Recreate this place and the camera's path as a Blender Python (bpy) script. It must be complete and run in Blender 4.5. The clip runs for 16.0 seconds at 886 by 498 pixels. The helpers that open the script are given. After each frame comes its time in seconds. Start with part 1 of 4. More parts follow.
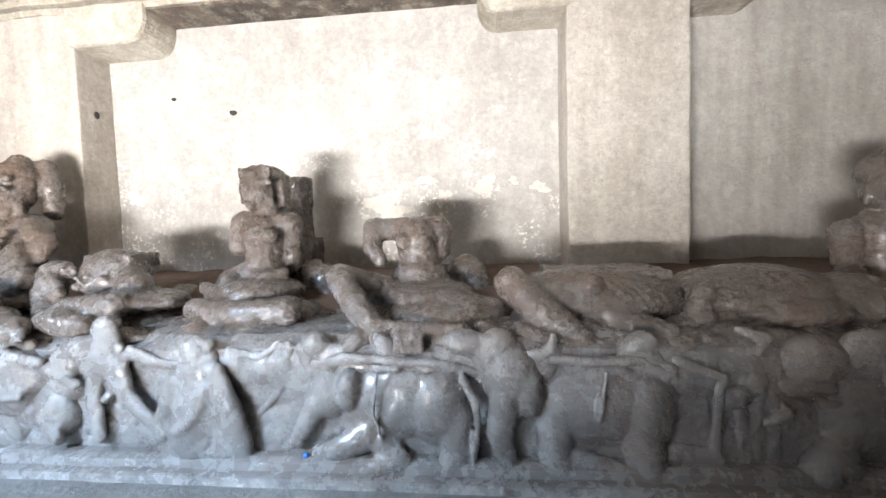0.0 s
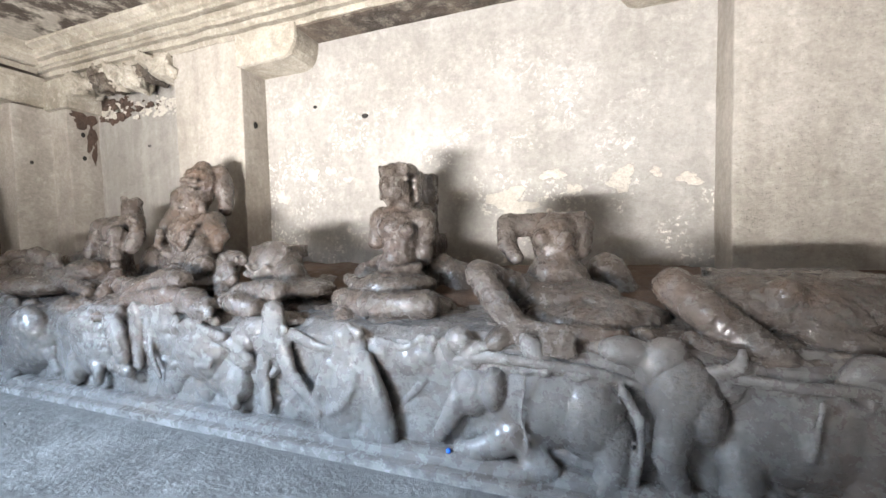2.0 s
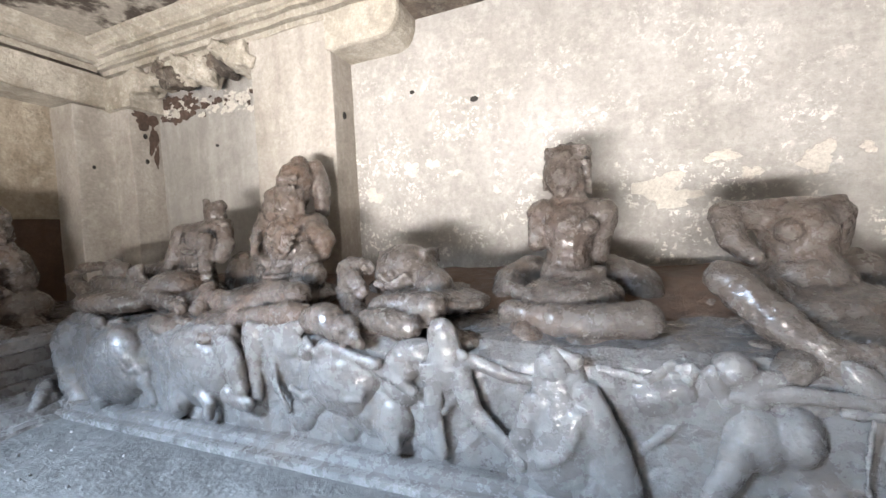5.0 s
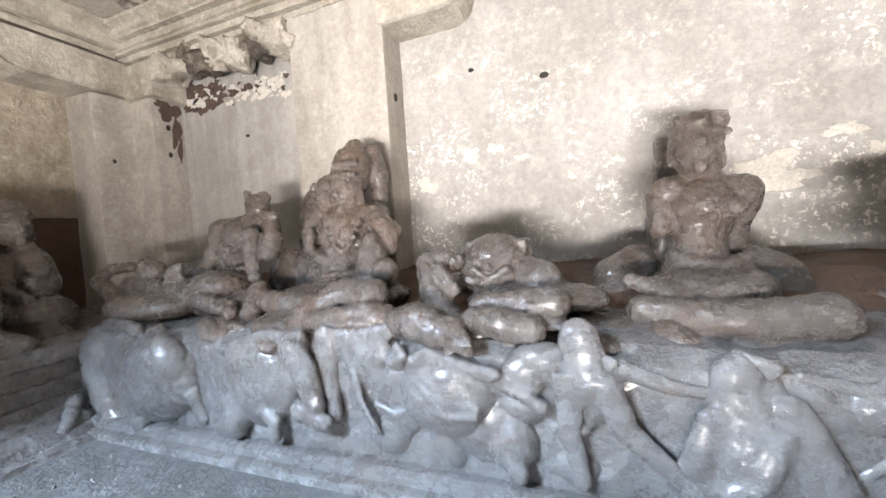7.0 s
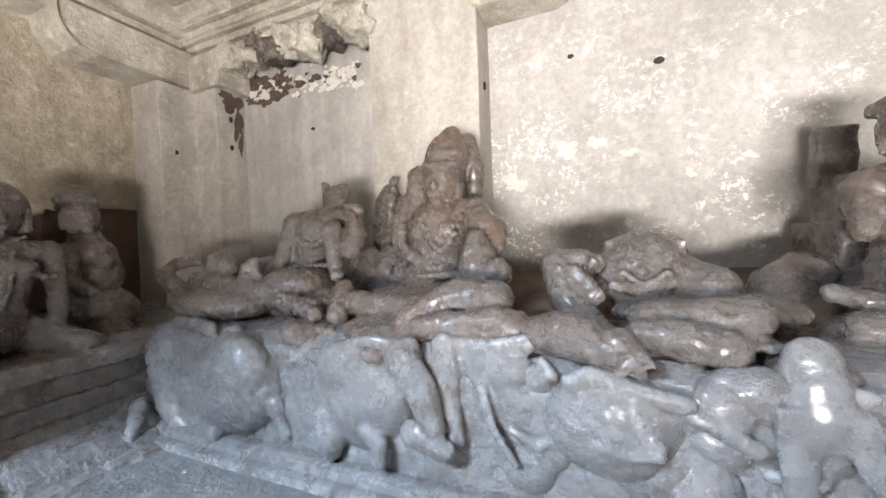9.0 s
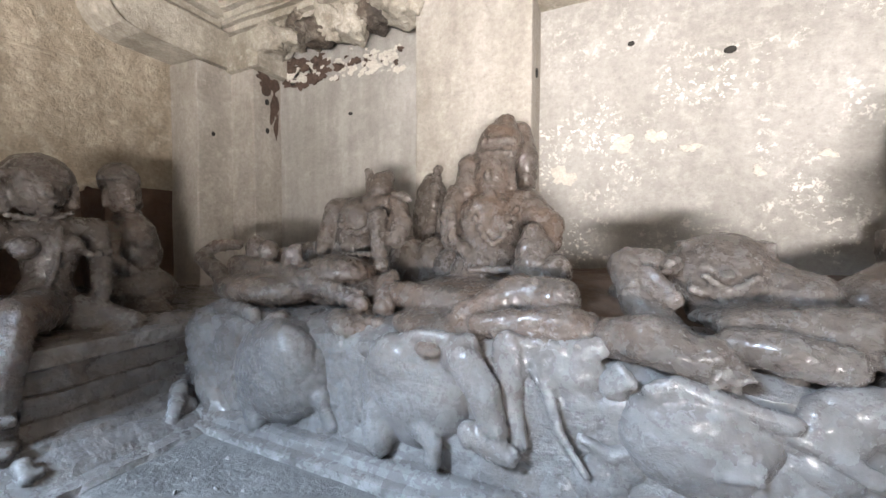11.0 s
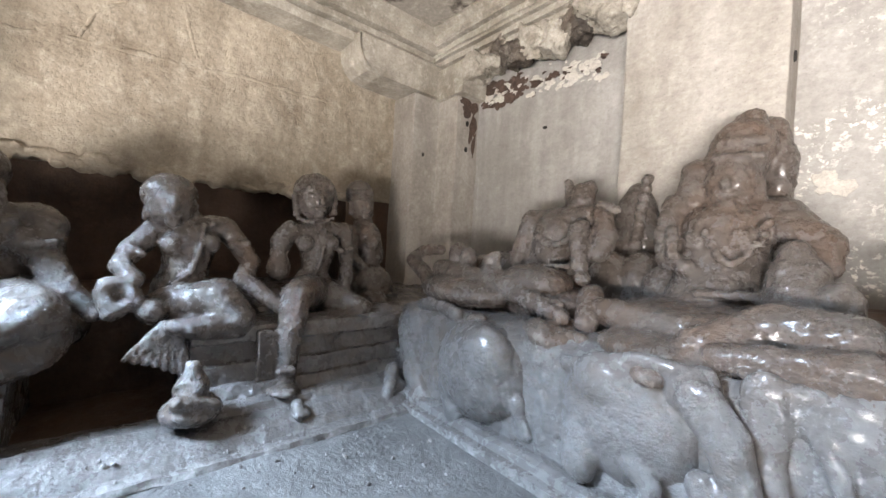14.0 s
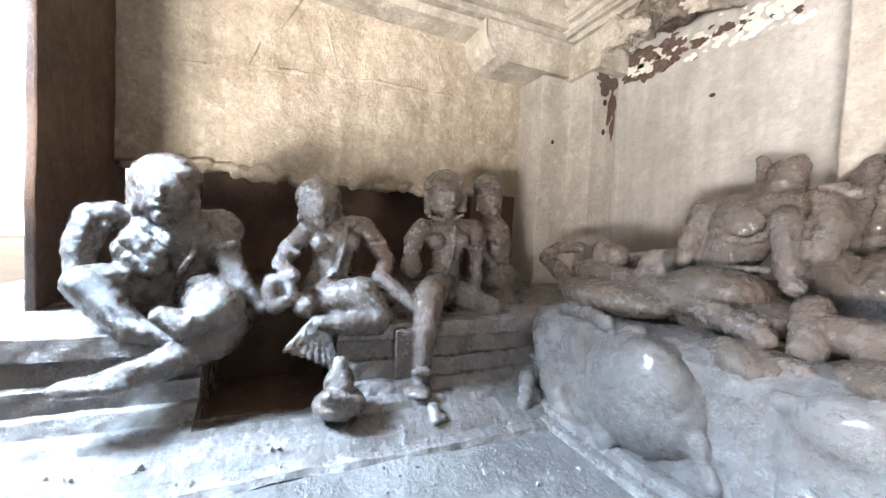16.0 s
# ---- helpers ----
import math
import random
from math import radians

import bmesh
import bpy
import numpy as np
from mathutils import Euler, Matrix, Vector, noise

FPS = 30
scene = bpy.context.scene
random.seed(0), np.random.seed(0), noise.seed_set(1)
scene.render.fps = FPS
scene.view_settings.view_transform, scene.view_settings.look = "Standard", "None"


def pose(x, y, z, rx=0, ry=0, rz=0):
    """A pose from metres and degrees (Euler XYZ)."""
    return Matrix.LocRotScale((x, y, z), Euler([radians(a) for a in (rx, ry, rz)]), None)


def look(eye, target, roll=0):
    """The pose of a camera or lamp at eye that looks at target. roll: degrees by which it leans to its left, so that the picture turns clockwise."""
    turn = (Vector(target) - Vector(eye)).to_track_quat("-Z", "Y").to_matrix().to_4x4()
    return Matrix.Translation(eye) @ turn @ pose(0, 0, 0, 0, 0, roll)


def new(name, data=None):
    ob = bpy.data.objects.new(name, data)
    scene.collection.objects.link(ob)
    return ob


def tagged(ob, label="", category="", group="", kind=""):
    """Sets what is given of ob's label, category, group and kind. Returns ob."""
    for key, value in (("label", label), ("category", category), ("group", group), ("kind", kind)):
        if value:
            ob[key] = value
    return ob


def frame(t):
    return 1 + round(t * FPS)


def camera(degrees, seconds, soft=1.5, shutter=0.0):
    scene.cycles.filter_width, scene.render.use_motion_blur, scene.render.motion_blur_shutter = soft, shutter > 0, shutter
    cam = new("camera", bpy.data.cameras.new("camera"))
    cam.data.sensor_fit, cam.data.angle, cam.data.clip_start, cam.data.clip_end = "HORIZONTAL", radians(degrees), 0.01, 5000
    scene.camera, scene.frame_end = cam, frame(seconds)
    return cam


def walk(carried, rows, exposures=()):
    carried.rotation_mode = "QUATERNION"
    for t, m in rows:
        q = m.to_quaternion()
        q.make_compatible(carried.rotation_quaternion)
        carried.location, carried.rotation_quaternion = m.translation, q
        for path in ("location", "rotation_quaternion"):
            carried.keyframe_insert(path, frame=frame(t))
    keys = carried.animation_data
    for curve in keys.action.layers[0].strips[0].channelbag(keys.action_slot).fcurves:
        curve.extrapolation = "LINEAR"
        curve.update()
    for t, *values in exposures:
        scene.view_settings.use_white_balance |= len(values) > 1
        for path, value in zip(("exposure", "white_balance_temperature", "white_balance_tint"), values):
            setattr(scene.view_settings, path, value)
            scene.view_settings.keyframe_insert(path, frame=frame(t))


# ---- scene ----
cam = camera(99.4, 16.0)
PATH = [
    (0, (0.092, 0.227, 1.488), (-0.096, 2.216, 1.382), -1.8),
    (0.5, (0.013, 0.193, 1.491), (-0.288, 2.168, 1.389), -1.3),
    (1, (-0.049, 0.189, 1.491), (-0.483, 2.138, 1.374), -1.2),
    (1.5, (-0.155, 0.212, 1.493), (-0.648, 2.146, 1.377), -1.0),
    (2, (-0.275, 0.257, 1.472), (-0.923, 2.147, 1.374), -1.3),
    (2.5, (-0.441, 0.332, 1.48), (-1.195, 2.18, 1.345), -2.8),
    (3, (-0.62, 0.378, 1.471), (-1.411, 2.213, 1.395), -1.8),
    (3.5, (-0.88, 0.4, 1.465), (-1.608, 2.262, 1.428), -2.6),
    (4, (-1.145, 0.396, 1.497), (-1.786, 2.288, 1.408), -3.3),
    (4.5, (-1.368, 0.398, 1.494), (-2.071, 2.268, 1.402), -2.6),
    (7, (-2.325, 0.535, 1.443), (-3.026, 2.406, 1.356), -3.8),
    (7.5, (-2.551, 0.571, 1.396), (-3.321, 2.417, 1.387), -2.8),
    (8, (-2.738, 0.612, 1.389), (-3.532, 2.447, 1.367), -2.6),
    (10.3, (-3.347, 0.623, 1.391), (-4.108, 2.472, 1.346), -1.0),
    (10.5, (-3.356, 0.62, 1.387), (-4.137, 2.46, 1.326), -0.4),
    (11, (-3.384, 0.613, 1.391), (-4.222, 2.428, 1.322), 0.2),
    (11.5, (-3.405, 0.604, 1.383), (-4.328, 2.377, 1.327), 0.2),
    (12, (-3.434, 0.599, 1.37), (-4.455, 2.318, 1.326), 0.8),
    (12.5, (-3.468, 0.574, 1.368), (-4.6, 2.222, 1.306), 2.0),
    (13, (-3.512, 0.533, 1.344), (-4.735, 2.116, 1.333), 3.1),
    (13.5, (-3.541, 0.495, 1.348), (-4.91, 1.953, 1.339), 2.9),
    (14, (-3.586, 0.467, 1.341), (-5.109, 1.764, 1.33), 3.4),
    (14.5, (-3.648, 0.466, 1.342), (-5.29, 1.607, 1.331), 3.7),
    (15, (-3.753, 0.472, 1.347), (-5.475, 1.488, 1.307), 3.7),
    (15.5, (-3.821, 0.472, 1.358), (-5.617, 1.349, 1.284), 3.7),
    (16, (-3.882, 0.461, 1.36), (-5.718, 1.249, 1.285), 2.8),
]
EXPOSURES = [(0, 0.32, 6150, 10), (1.5, 0.16, 6200, 10), (4, 0.0, 6250, 11), (8, -0.06, 6300, 12), (13.5, -0.22, 6350, 12), (15, 0.08, 6350, 12), (16, 0.5, 6350, 12)]
walk(cam, [(t, look(eye, target, roll)) for t, eye, target, roll in PATH], EXPOSURES)

# ---------------------------------------------------------------- light
world = bpy.data.worlds.new("sky")
scene.world = world
world.use_nodes = True
wn = world.node_tree.nodes
sky = wn.new("ShaderNodeTexSky")
sky.sky_type, sky.sun_disc = "NISHITA", False
sky.sun_elevation, sky.sun_rotation = radians(68), radians(190)
wn["Background"].inputs[1].default_value = 0.05
world.node_tree.links.new(sky.outputs[0], wn["Background"].inputs[0])
SUN_EL, SUN_ROT = radians(68), radians(190)


def lamp(name, kind, m, energy, colour, size=None, size_y=None, angle=None):
    data = bpy.data.lights.new(name, kind)
    data.energy, data.color = energy, colour
    if kind == "AREA":
        data.shape, data.size, data.size_y = "RECTANGLE", size, size_y
    if angle is not None:
        data.angle = angle
    ob = new(name, data)
    ob.matrix_world = m
    return ob


sun_from = Vector((math.sin(SUN_ROT) * math.cos(SUN_EL), math.cos(SUN_ROT) * math.cos(SUN_EL), math.sin(SUN_EL)))
lamp("sun", "SUN", look(sun_from * 30, (0, 0, 0)), 3.6, (1.0, 0.94, 0.84), angle=radians(0.5))
# the verandah's open front: cool sky by the end wall, and the warm sunlit court that lies below the floor
lamp("sky_in_opening", "AREA", look((-7.1, -4.3, 5.8), (-4.6, 1.9, 0.3)), 5400, (0.60, 0.79, 1.0), 2.0, 1.6)
lamp("court_in_opening", "AREA", look((-2.3, -3.2, 0.2), (-4.2, 4.0, 2.4)), 1780, (1.0, 0.95, 0.89), 3.0, 0.55)


# ---------------------------------------------------------------- materials
def stone(name, dark, mid, pale, rough=0.7, relief=0.5, scale=1.0, patch=0.5, tint=None, pits=0.5, gloss=0.5, streak=0.0, flecks=None, worn=None, grain=0.35, soft_edge=0.15):
    """Weathered rock: broad stains, mottling, grain, pits and a worn polish."""
    mat = bpy.data.materials.new(name)
    mat.use_nodes = True
    nt = mat.node_tree
    n, l = nt.nodes, nt.links
    bsdf = n["Principled BSDF"]
    geo = n.new("ShaderNodeNewGeometry")

    def tex(sc, detail=6, rgh=0.6, dist=0.0):
        t = n.new("ShaderNodeTexNoise")
        t.inputs["Scale"].default_value, t.inputs["Detail"].default_value = sc * scale, detail
        t.inputs["Roughness"].default_value, t.inputs["Distortion"].default_value = rgh, dist
        l.new(geo.outputs["Position"], t.inputs["Vector"])
        return t.outputs["Fac"]

    def ramp(src, a, b, ca=(0, 0, 0, 1), cb=(1, 1, 1, 1)):
        r = n.new("ShaderNodeValToRGB")
        r.color_ramp.elements[0].position, r.color_ramp.elements[1].position = a, b
        r.color_ramp.elements[0].color, r.color_ramp.elements[1].color = ca, cb
        l.new(src, r.inputs[0])
        return r.outputs[0]

    def mix(f, a, b, kind="MIX"):
        m = n.new("ShaderNodeMix")
        m.data_type, m.blend_type = "RGBA", kind
        for sock, v in ((m.inputs[0], f), (m.inputs[6], a), (m.inputs[7], b)):
            if isinstance(v, (int, float)):
                sock.default_value = v
            elif isinstance(v, tuple):
                sock.default_value = (*v, 1)
            else:
                l.new(v, sock)
        return m.outputs[2]

    base = mix(ramp(tex(0.9, 5 if soft_edge > 0.05 else 9, 0.62), 0.5 - soft_edge, 0.5 + soft_edge), dark, mid)
    base = mix(ramp(tex(4.5, 9, 0.72, 0.15), 0.5, 0.72), base, mix(patch, base, pale))
    base = mix(1.0, base, ramp(tex(16, 8, 0.78), 0.3, 0.7, (1 - grain, 1 - grain * 1.04, 1 - grain * 1.08, 1), (1 + grain * 0.35,) * 3 + (1,)), "MULTIPLY")
    if streak:
        mp = n.new("ShaderNodeMapping")
        mp.inputs["Scale"].default_value = (3.2, 3.2, 0.35)
        l.new(geo.outputs["Position"], mp.inputs["Vector"])
        st = n.new("ShaderNodeTexNoise")
        st.inputs["Scale"].default_value, st.inputs["Detail"].default_value = 1.6, 7
        l.new(mp.outputs[0], st.inputs["Vector"])
        base = mix(1.0, base, ramp(st.outputs["Fac"], 0.36, 0.62, (1 - streak, 1 - streak * 1.08, 1 - streak * 1.18, 1), (1.05, 1.05, 1.05, 1)), "MULTIPLY")
    if flecks:
        spots = ramp(tex(22, 8, 0.66), 0.545, 0.59)
        where = ramp(tex(2.0, 6, 0.62), 0.46, 0.62)
        sep = n.new("ShaderNodeSeparateXYZ")
        l.new(geo.outputs["Position"], sep.inputs[0])
        band = n.new("ShaderNodeMapRange")
        band.inputs["From Min"].default_value, band.inputs["From Max"].default_value = 3.7, 2.2
        l.new(sep.outputs["Z"], band.inputs["Value"])
        base = mix(mix(1.0, mix(1.0, spots, where, "MULTIPLY"), band.outputs[0], "MULTIPLY"), base, flecks)
    # convex edges get a paler colour: scuffing, and edge highlights painted in
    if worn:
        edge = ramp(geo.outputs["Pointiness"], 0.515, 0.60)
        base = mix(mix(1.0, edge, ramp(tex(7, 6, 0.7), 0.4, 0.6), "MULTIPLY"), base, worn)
    if tint:
        base = mix(ramp(tex(1.3, 4, 0.5, 0.4), 0.52, 0.72, (0, 0, 0, 1), (0.6, 0.6, 0.6, 1)), base, tint)
    vor = n.new("ShaderNodeTexVoronoi")
    vor.inputs["Scale"].default_value = 22 * scale
    l.new(geo.outputs["Position"], vor.inputs["Vector"])
    pit = ramp(vor.outputs["Distance"], 0.03, 0.16)
    base = mix(pits, base, mix(1.0, base, pit, "MULTIPLY"))
    l.new(base, bsdf.inputs["Base Color"])
    l.new(ramp(tex(9, 5, 0.7), 0.35, 0.65, (rough - 0.16,) * 3 + (1,), (min(rough + 0.14, 1),) * 3 + (1,)), bsdf.inputs["Roughness"])
    bsdf.inputs["Specular IOR Level"].default_value = gloss
    if gloss > 0.55:
        bsdf.inputs["Coat Weight"].default_value, bsdf.inputs["Coat Roughness"].default_value = 0.35, 0.16
    b1 = n.new("ShaderNodeBump")
    b1.inputs["Strength"].default_value, b1.inputs["Distance"].default_value = min(1.0, relief * (1.7 if gloss > 0.55 else 1.0)), 0.02
    l.new(tex(24, 8, 0.7), b1.inputs["Height"])
    b0 = n.new("ShaderNodeBump")
    b0.inputs["Strength"].default_value, b0.inputs["Distance"].default_value = relief * 0.55, 0.05
    l.new(tex(5.5, 4, 0.55, 0.3), b0.inputs["Height"])
    l.new(b0.outputs[0], b1.inputs["Normal"])
    b2 = n.new("ShaderNodeBump")
    b2.inputs["Strength"].default_value, b2.inputs["Distance"].default_value = relief * 0.8, 0.008
    l.new(pit, b2.inputs["Height"])
    l.new(b1.outputs[0], b2.inputs["Normal"])
    l.new(b2.outputs[0], bsdf.inputs["Normal"])
    return mat


M_PANEL = stone("plastered_panel", (0.33, 0.308, 0.283), (0.425, 0.403, 0.375), (0.53, 0.505, 0.47), 0.56, 0.5, 1.1, 0.8, pits=0.2, streak=0.06, flecks=(0.85, 0.81, 0.74), grain=0.26)
M_BAY = stone("plain_bay", (0.33, 0.31, 0.285), (0.42, 0.398, 0.37), (0.52, 0.498, 0.465), 0.46, 0.6, 1.0, 0.6, pits=0.25, streak=0.16, grain=0.24)
M_WALL = stone("rough_wall", (0.29, 0.238, 0.175), (0.48, 0.415, 0.325), (0.63, 0.565, 0.465), 0.6, 0.95, 1.2, 0.8, streak=0.16, pits=0.5, grain=0.35)
M_PIER = stone("pilaster_stone", (0.34, 0.305, 0.265), (0.46, 0.425, 0.38), (0.58, 0.545, 0.495), 0.6, 0.6, 1.2, 0.7, streak=0.12, pits=0.35, grain=0.3)
M_TRIM = stone("cornice_stone", (0.28, 0.245, 0.195), (0.50, 0.46, 0.39), (0.68, 0.635, 0.56), 0.7, 0.7, 2.0, 0.8, streak=0.1, grain=0.35)
M_CEIL = stone("ceiling_stone", (0.06, 0.045, 0.035), (0.34, 0.305, 0.26), (0.58, 0.535, 0.46), 0.8, 0.5, 1.4, 1.0, soft_edge=0.03)
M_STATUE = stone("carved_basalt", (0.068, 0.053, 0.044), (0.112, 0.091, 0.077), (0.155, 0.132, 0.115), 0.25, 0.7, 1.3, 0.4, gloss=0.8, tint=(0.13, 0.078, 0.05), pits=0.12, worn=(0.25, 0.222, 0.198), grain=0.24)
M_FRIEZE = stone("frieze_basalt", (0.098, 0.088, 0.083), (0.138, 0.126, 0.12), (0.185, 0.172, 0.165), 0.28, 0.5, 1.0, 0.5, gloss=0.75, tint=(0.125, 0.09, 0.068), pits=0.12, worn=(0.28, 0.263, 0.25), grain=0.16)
M_FLOOR = stone("floor_stone", (0.085, 0.08, 0.076), (0.15, 0.143, 0.138), (0.25, 0.243, 0.235), 0.5, 1.0, 1.3, 0.8, grain=0.35)
# dark brown rock: the shade of recesses put into the base colour
M_BROWN_SHADE = stone("brown_shade_rock", (0.07, 0.038, 0.022), (0.12, 0.072, 0.046), (0.21, 0.14, 0.10), 0.7, 0.7, 1.2, 0.6, streak=0.2, pits=0.4)
M_SOFFIT = stone("dark_soffit", (0.045, 0.034, 0.026), (0.12, 0.092, 0.07), (0.42, 0.38, 0.32), 0.75, 0.7, 1.5, 0.8, soft_edge=0.06)
M_EARTH = stone("court_ground", (0.42, 0.37, 0.30), (0.52, 0.46, 0.38), (0.6, 0.54, 0.45), 0.9, 0.3, 0.5, 0.6)
M_FLAKE = stone("plaster_flake", (0.55, 0.51, 0.45), (0.68, 0.64, 0.57), (0.8, 0.76, 0.69), 0.8, 0.5, 3.0, 0.6)
M_RED = stone("red_flake", (0.05, 0.032, 0.024), (0.12, 0.075, 0.054), (0.24, 0.16, 0.12), 0.8, 0.9, 4.0, 0.7)
# near-black colour standing for the shade inside drilled sockets
M_HOLE_SHADE = stone("socket_shade", (0.02, 0.018, 0.016), (0.03, 0.027, 0.024), (0.05, 0.045, 0.04), 0.95, 0.3, 2.0, 0.5)


# ---------------------------------------------------------------- builders
def mesh_object(name, bm, mat, parent=None, smooth=False):
    me = bpy.data.meshes.new(name)
    bmesh.ops.recalc_face_normals(bm, faces=bm.faces)
    bm.to_mesh(me)
    bm.free()
    me.materials.append(mat)
    if smooth:
        me.shade_smooth()
    ob = new(name, me)
    if parent:
        ob.parent = parent
    return ob


def box(bm, lo, hi):
    m = Matrix.Translation([(a + b) / 2 for a, b in zip(lo, hi)]) @ Matrix.Diagonal([abs(b - a) for a, b in zip(lo, hi)] + [1])
    return bmesh.ops.create_cube(bm, size=1, matrix=m)["verts"]


def rough_vec(p, f, a):
    return noise.noise_vector(Vector(p) * f) * a


def slab(name, lo, hi, mat, step=0.12, wear=0.012, bevel=0.02, label="", category="", kind="structure", parent=None):
    """A cut block of rock with worn edges and an uneven face."""
    bm = bmesh.new()
    box(bm, lo, hi)
    if bevel:
        bmesh.ops.bevel(bm, geom=bm.edges[:], offset=bevel, segments=2, affect="EDGES", profile=0.6)
    for axis in range(3):
        n = int((hi[axis] - lo[axis]) / step)
        for i in range(1, min(n, 60)):
            co = [0, 0, 0]
            co[axis] = lo[axis] + (hi[axis] - lo[axis]) * i / n
            no = [0, 0, 0]
            no[axis] = 1
            bmesh.ops.bisect_plane(bm, geom=bm.verts[:] + bm.edges[:] + bm.faces[:], plane_co=co, plane_no=no)
    for v in bm.verts:
        v.co += rough_vec(v.co, 1.7, wear) + rough_vec(v.co, 6.0, wear * 0.5)
    ob = mesh_object(name, bm, mat, parent)
    return tagged(ob, label, category, kind=kind)


def sweep(name, axis, a, b, profile, mat, step=0.07, wear=0.012, freq=3.0, label="", category="", cut=None):
    """A profile of (depth, height) drawn along the x or y axis, with hand-cut unevenness."""
    bm = bmesh.new()
    fine = []
    for (d0, z0), (d1, z1) in zip(profile, profile[1:]):
        n = max(1, int(math.hypot(d1 - d0, z1 - z0) / step))
        fine += [(d0 + (d1 - d0) * i / n, z0 + (z1 - z0) * i / n) for i in range(n)]
    fine.append(profile[-1])
    n = max(2, int((b - a) / step))
    rings = []
    for i in range(n + 1):
        s = a + (b - a) * i / n
        ring = []
        for d, z in fine:
            p = Vector((s, d, z)) if axis == "x" else Vector((d, s, z))
            p += rough_vec(p, freq, wear) + rough_vec(p, freq * 3.5, wear * 0.5)
            ring.append(bm.verts.new(p))
        rings.append(ring)
    for r0, r1 in zip(rings, rings[1:]):
        for i in range(len(fine) - 1):
            bm.faces.new((r0[i], r0[i + 1], r1[i + 1], r1[i]))
    for r in (rings[0], rings[-1]):
        bm.faces.new(r)
    ob = mesh_object(name, bm, mat, smooth=False)
    return tagged(ob, label, category, kind="structure")


def ball(bm, c, r, rot=(0, 0, 0)):
    r = (r, r, r) if isinstance(r, (int, float)) else r
    m = Matrix.Translation(c) @ Euler([radians(a) for a in rot]).to_matrix().to_4x4() @ Matrix.Diagonal((*r, 1))
    bmesh.ops.create_icosphere(bm, subdivisions=3, radius=1, matrix=m)


def limb(bm, p0, p1, r0, r1=None):
    """A tapered limb with rounded ends."""
    r1 = r0 if r1 is None else r1
    p0, p1 = Vector(p0), Vector(p1)
    d = p1 - p0
    m = Matrix.Translation((p0 + p1) / 2) @ d.to_track_quat("Z", "Y").to_matrix().to_4x4()
    bmesh.ops.create_cone(bm, cap_ends=True, segments=14, radius1=r0, radius2=r1, depth=d.length, matrix=m)
    ball(bm, p0, r0)
    ball(bm, p1, r1)


def chain(bm, pts, radii):
    for (p, q), (a, b) in zip(zip(pts, pts[1:]), zip(radii, radii[1:])):
        limb(bm, p, q, a, b)


def block(bm, c, half, rot=(0, 0, 0)):
    m = Matrix.Translation(c) @ Euler([radians(a) for a in rot]).to_matrix().to_4x4() @ Matrix.Diagonal([2 * h for h in half] + [1])
    bmesh.ops.create_cube(bm, size=1, matrix=m)


def carve(name, bm, mat, at=(0, 0, 0), turn=0.0, voxel=0.016, wear=0.012, label="", category="statue", group="", blur=2, pleats=0.0):
    """Melts overlapping volumes into one weathered carving."""
    me = bpy.data.meshes.new(name)
    bm.to_mesh(me)
    bm.free()
    tmp = new(name + "_raw", me)
    mod = tmp.modifiers.new("melt", "REMESH")
    mod.mode, mod.voxel_size = "VOXEL", voxel
    sm = tmp.modifiers.new("soften", "SMOOTH")
    sm.iterations, sm.factor = blur, 0.5
    out = bpy.data.meshes.new_from_object(tmp.evaluated_get(bpy.context.evaluated_depsgraph_get()))
    bpy.data.objects.remove(tmp)
    bpy.data.meshes.remove(me)
    co = np.empty(len(out.vertices) * 3, dtype=np.float32)
    out.vertices.foreach_get("co", co)
    co = co.reshape(-1, 3)
    no = np.empty_like(co).ravel()
    out.vertices.foreach_get("normal", no)
    no = no.reshape(-1, 3)
    seed = Vector((at[0] * 3.1, at[1] * 1.7, 0.0))
    along = Vector((0.75, 0.5, 0.45))
    fine = 0.4 if mat is M_FRIEZE else 1.0
    for i, p in enumerate(co):
        q = Vector(p)
        w = q + seed
        if pleats:
            m = noise.noise(w * 2.3)
            if m > 0.1:
                q = q + Vector(no[i]) * (min(1.0, (m - 0.1) * 6.0) * pleats * math.sin(w.dot(along) * 112.0 + 5.0 * noise.noise(w * 2.7 + Vector((7, 3, 1)))))
        co[i] = q + noise.noise_vector(w * 6.0) * wear * 0.8 + noise.noise_vector(w * 13.0) * wear * 0.5 + noise.noise_vector(w * 22.0) * wear * 0.55 * fine + noise.noise_vector(w * 38.0) * wear * 0.4 * fine
    out.vertices.foreach_set("co", co.ravel())
    out.name = name
    out.materials.clear()
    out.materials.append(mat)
    out.shade_smooth()
    ob = new(name, out)
    ob.matrix_world = pose(*at, 0, 0, turn)
    return tagged(ob, label, category, group)


# ---------------------------------------------------------------- the place
X0, X1 = -8.35, 5.0          # end wall, and where the hall goes on
Y_FACE, Y_PANEL = 3.89, 4.28
Y_OPEN = -1.55
Z_CEIL = 4.35

slab("floor", (-8.9, -1.9, -0.3), (X1, 3.0, 0.0), M_FLOOR, 0.12, 0.012, 0, "uneven grey rock-cut floor of the verandah", "floor")
bm = bmesh.new()
box(bm, (-300, -400, -1.6), (300, -1.9, -1.3))
tagged(mesh_object("ground", bm, M_EARTH), "bright sunlit earth court outside the verandah", "ground", kind="structure")
# added backdrop that glows white, for the overexposed outdoors
m_glow = bpy.data.materials.new("white_glow")
m_glow.use_nodes = True
m_glow.node_tree.nodes["Principled BSDF"].inputs["Emission Color"].default_value = (1.0, 0.98, 0.95, 1)
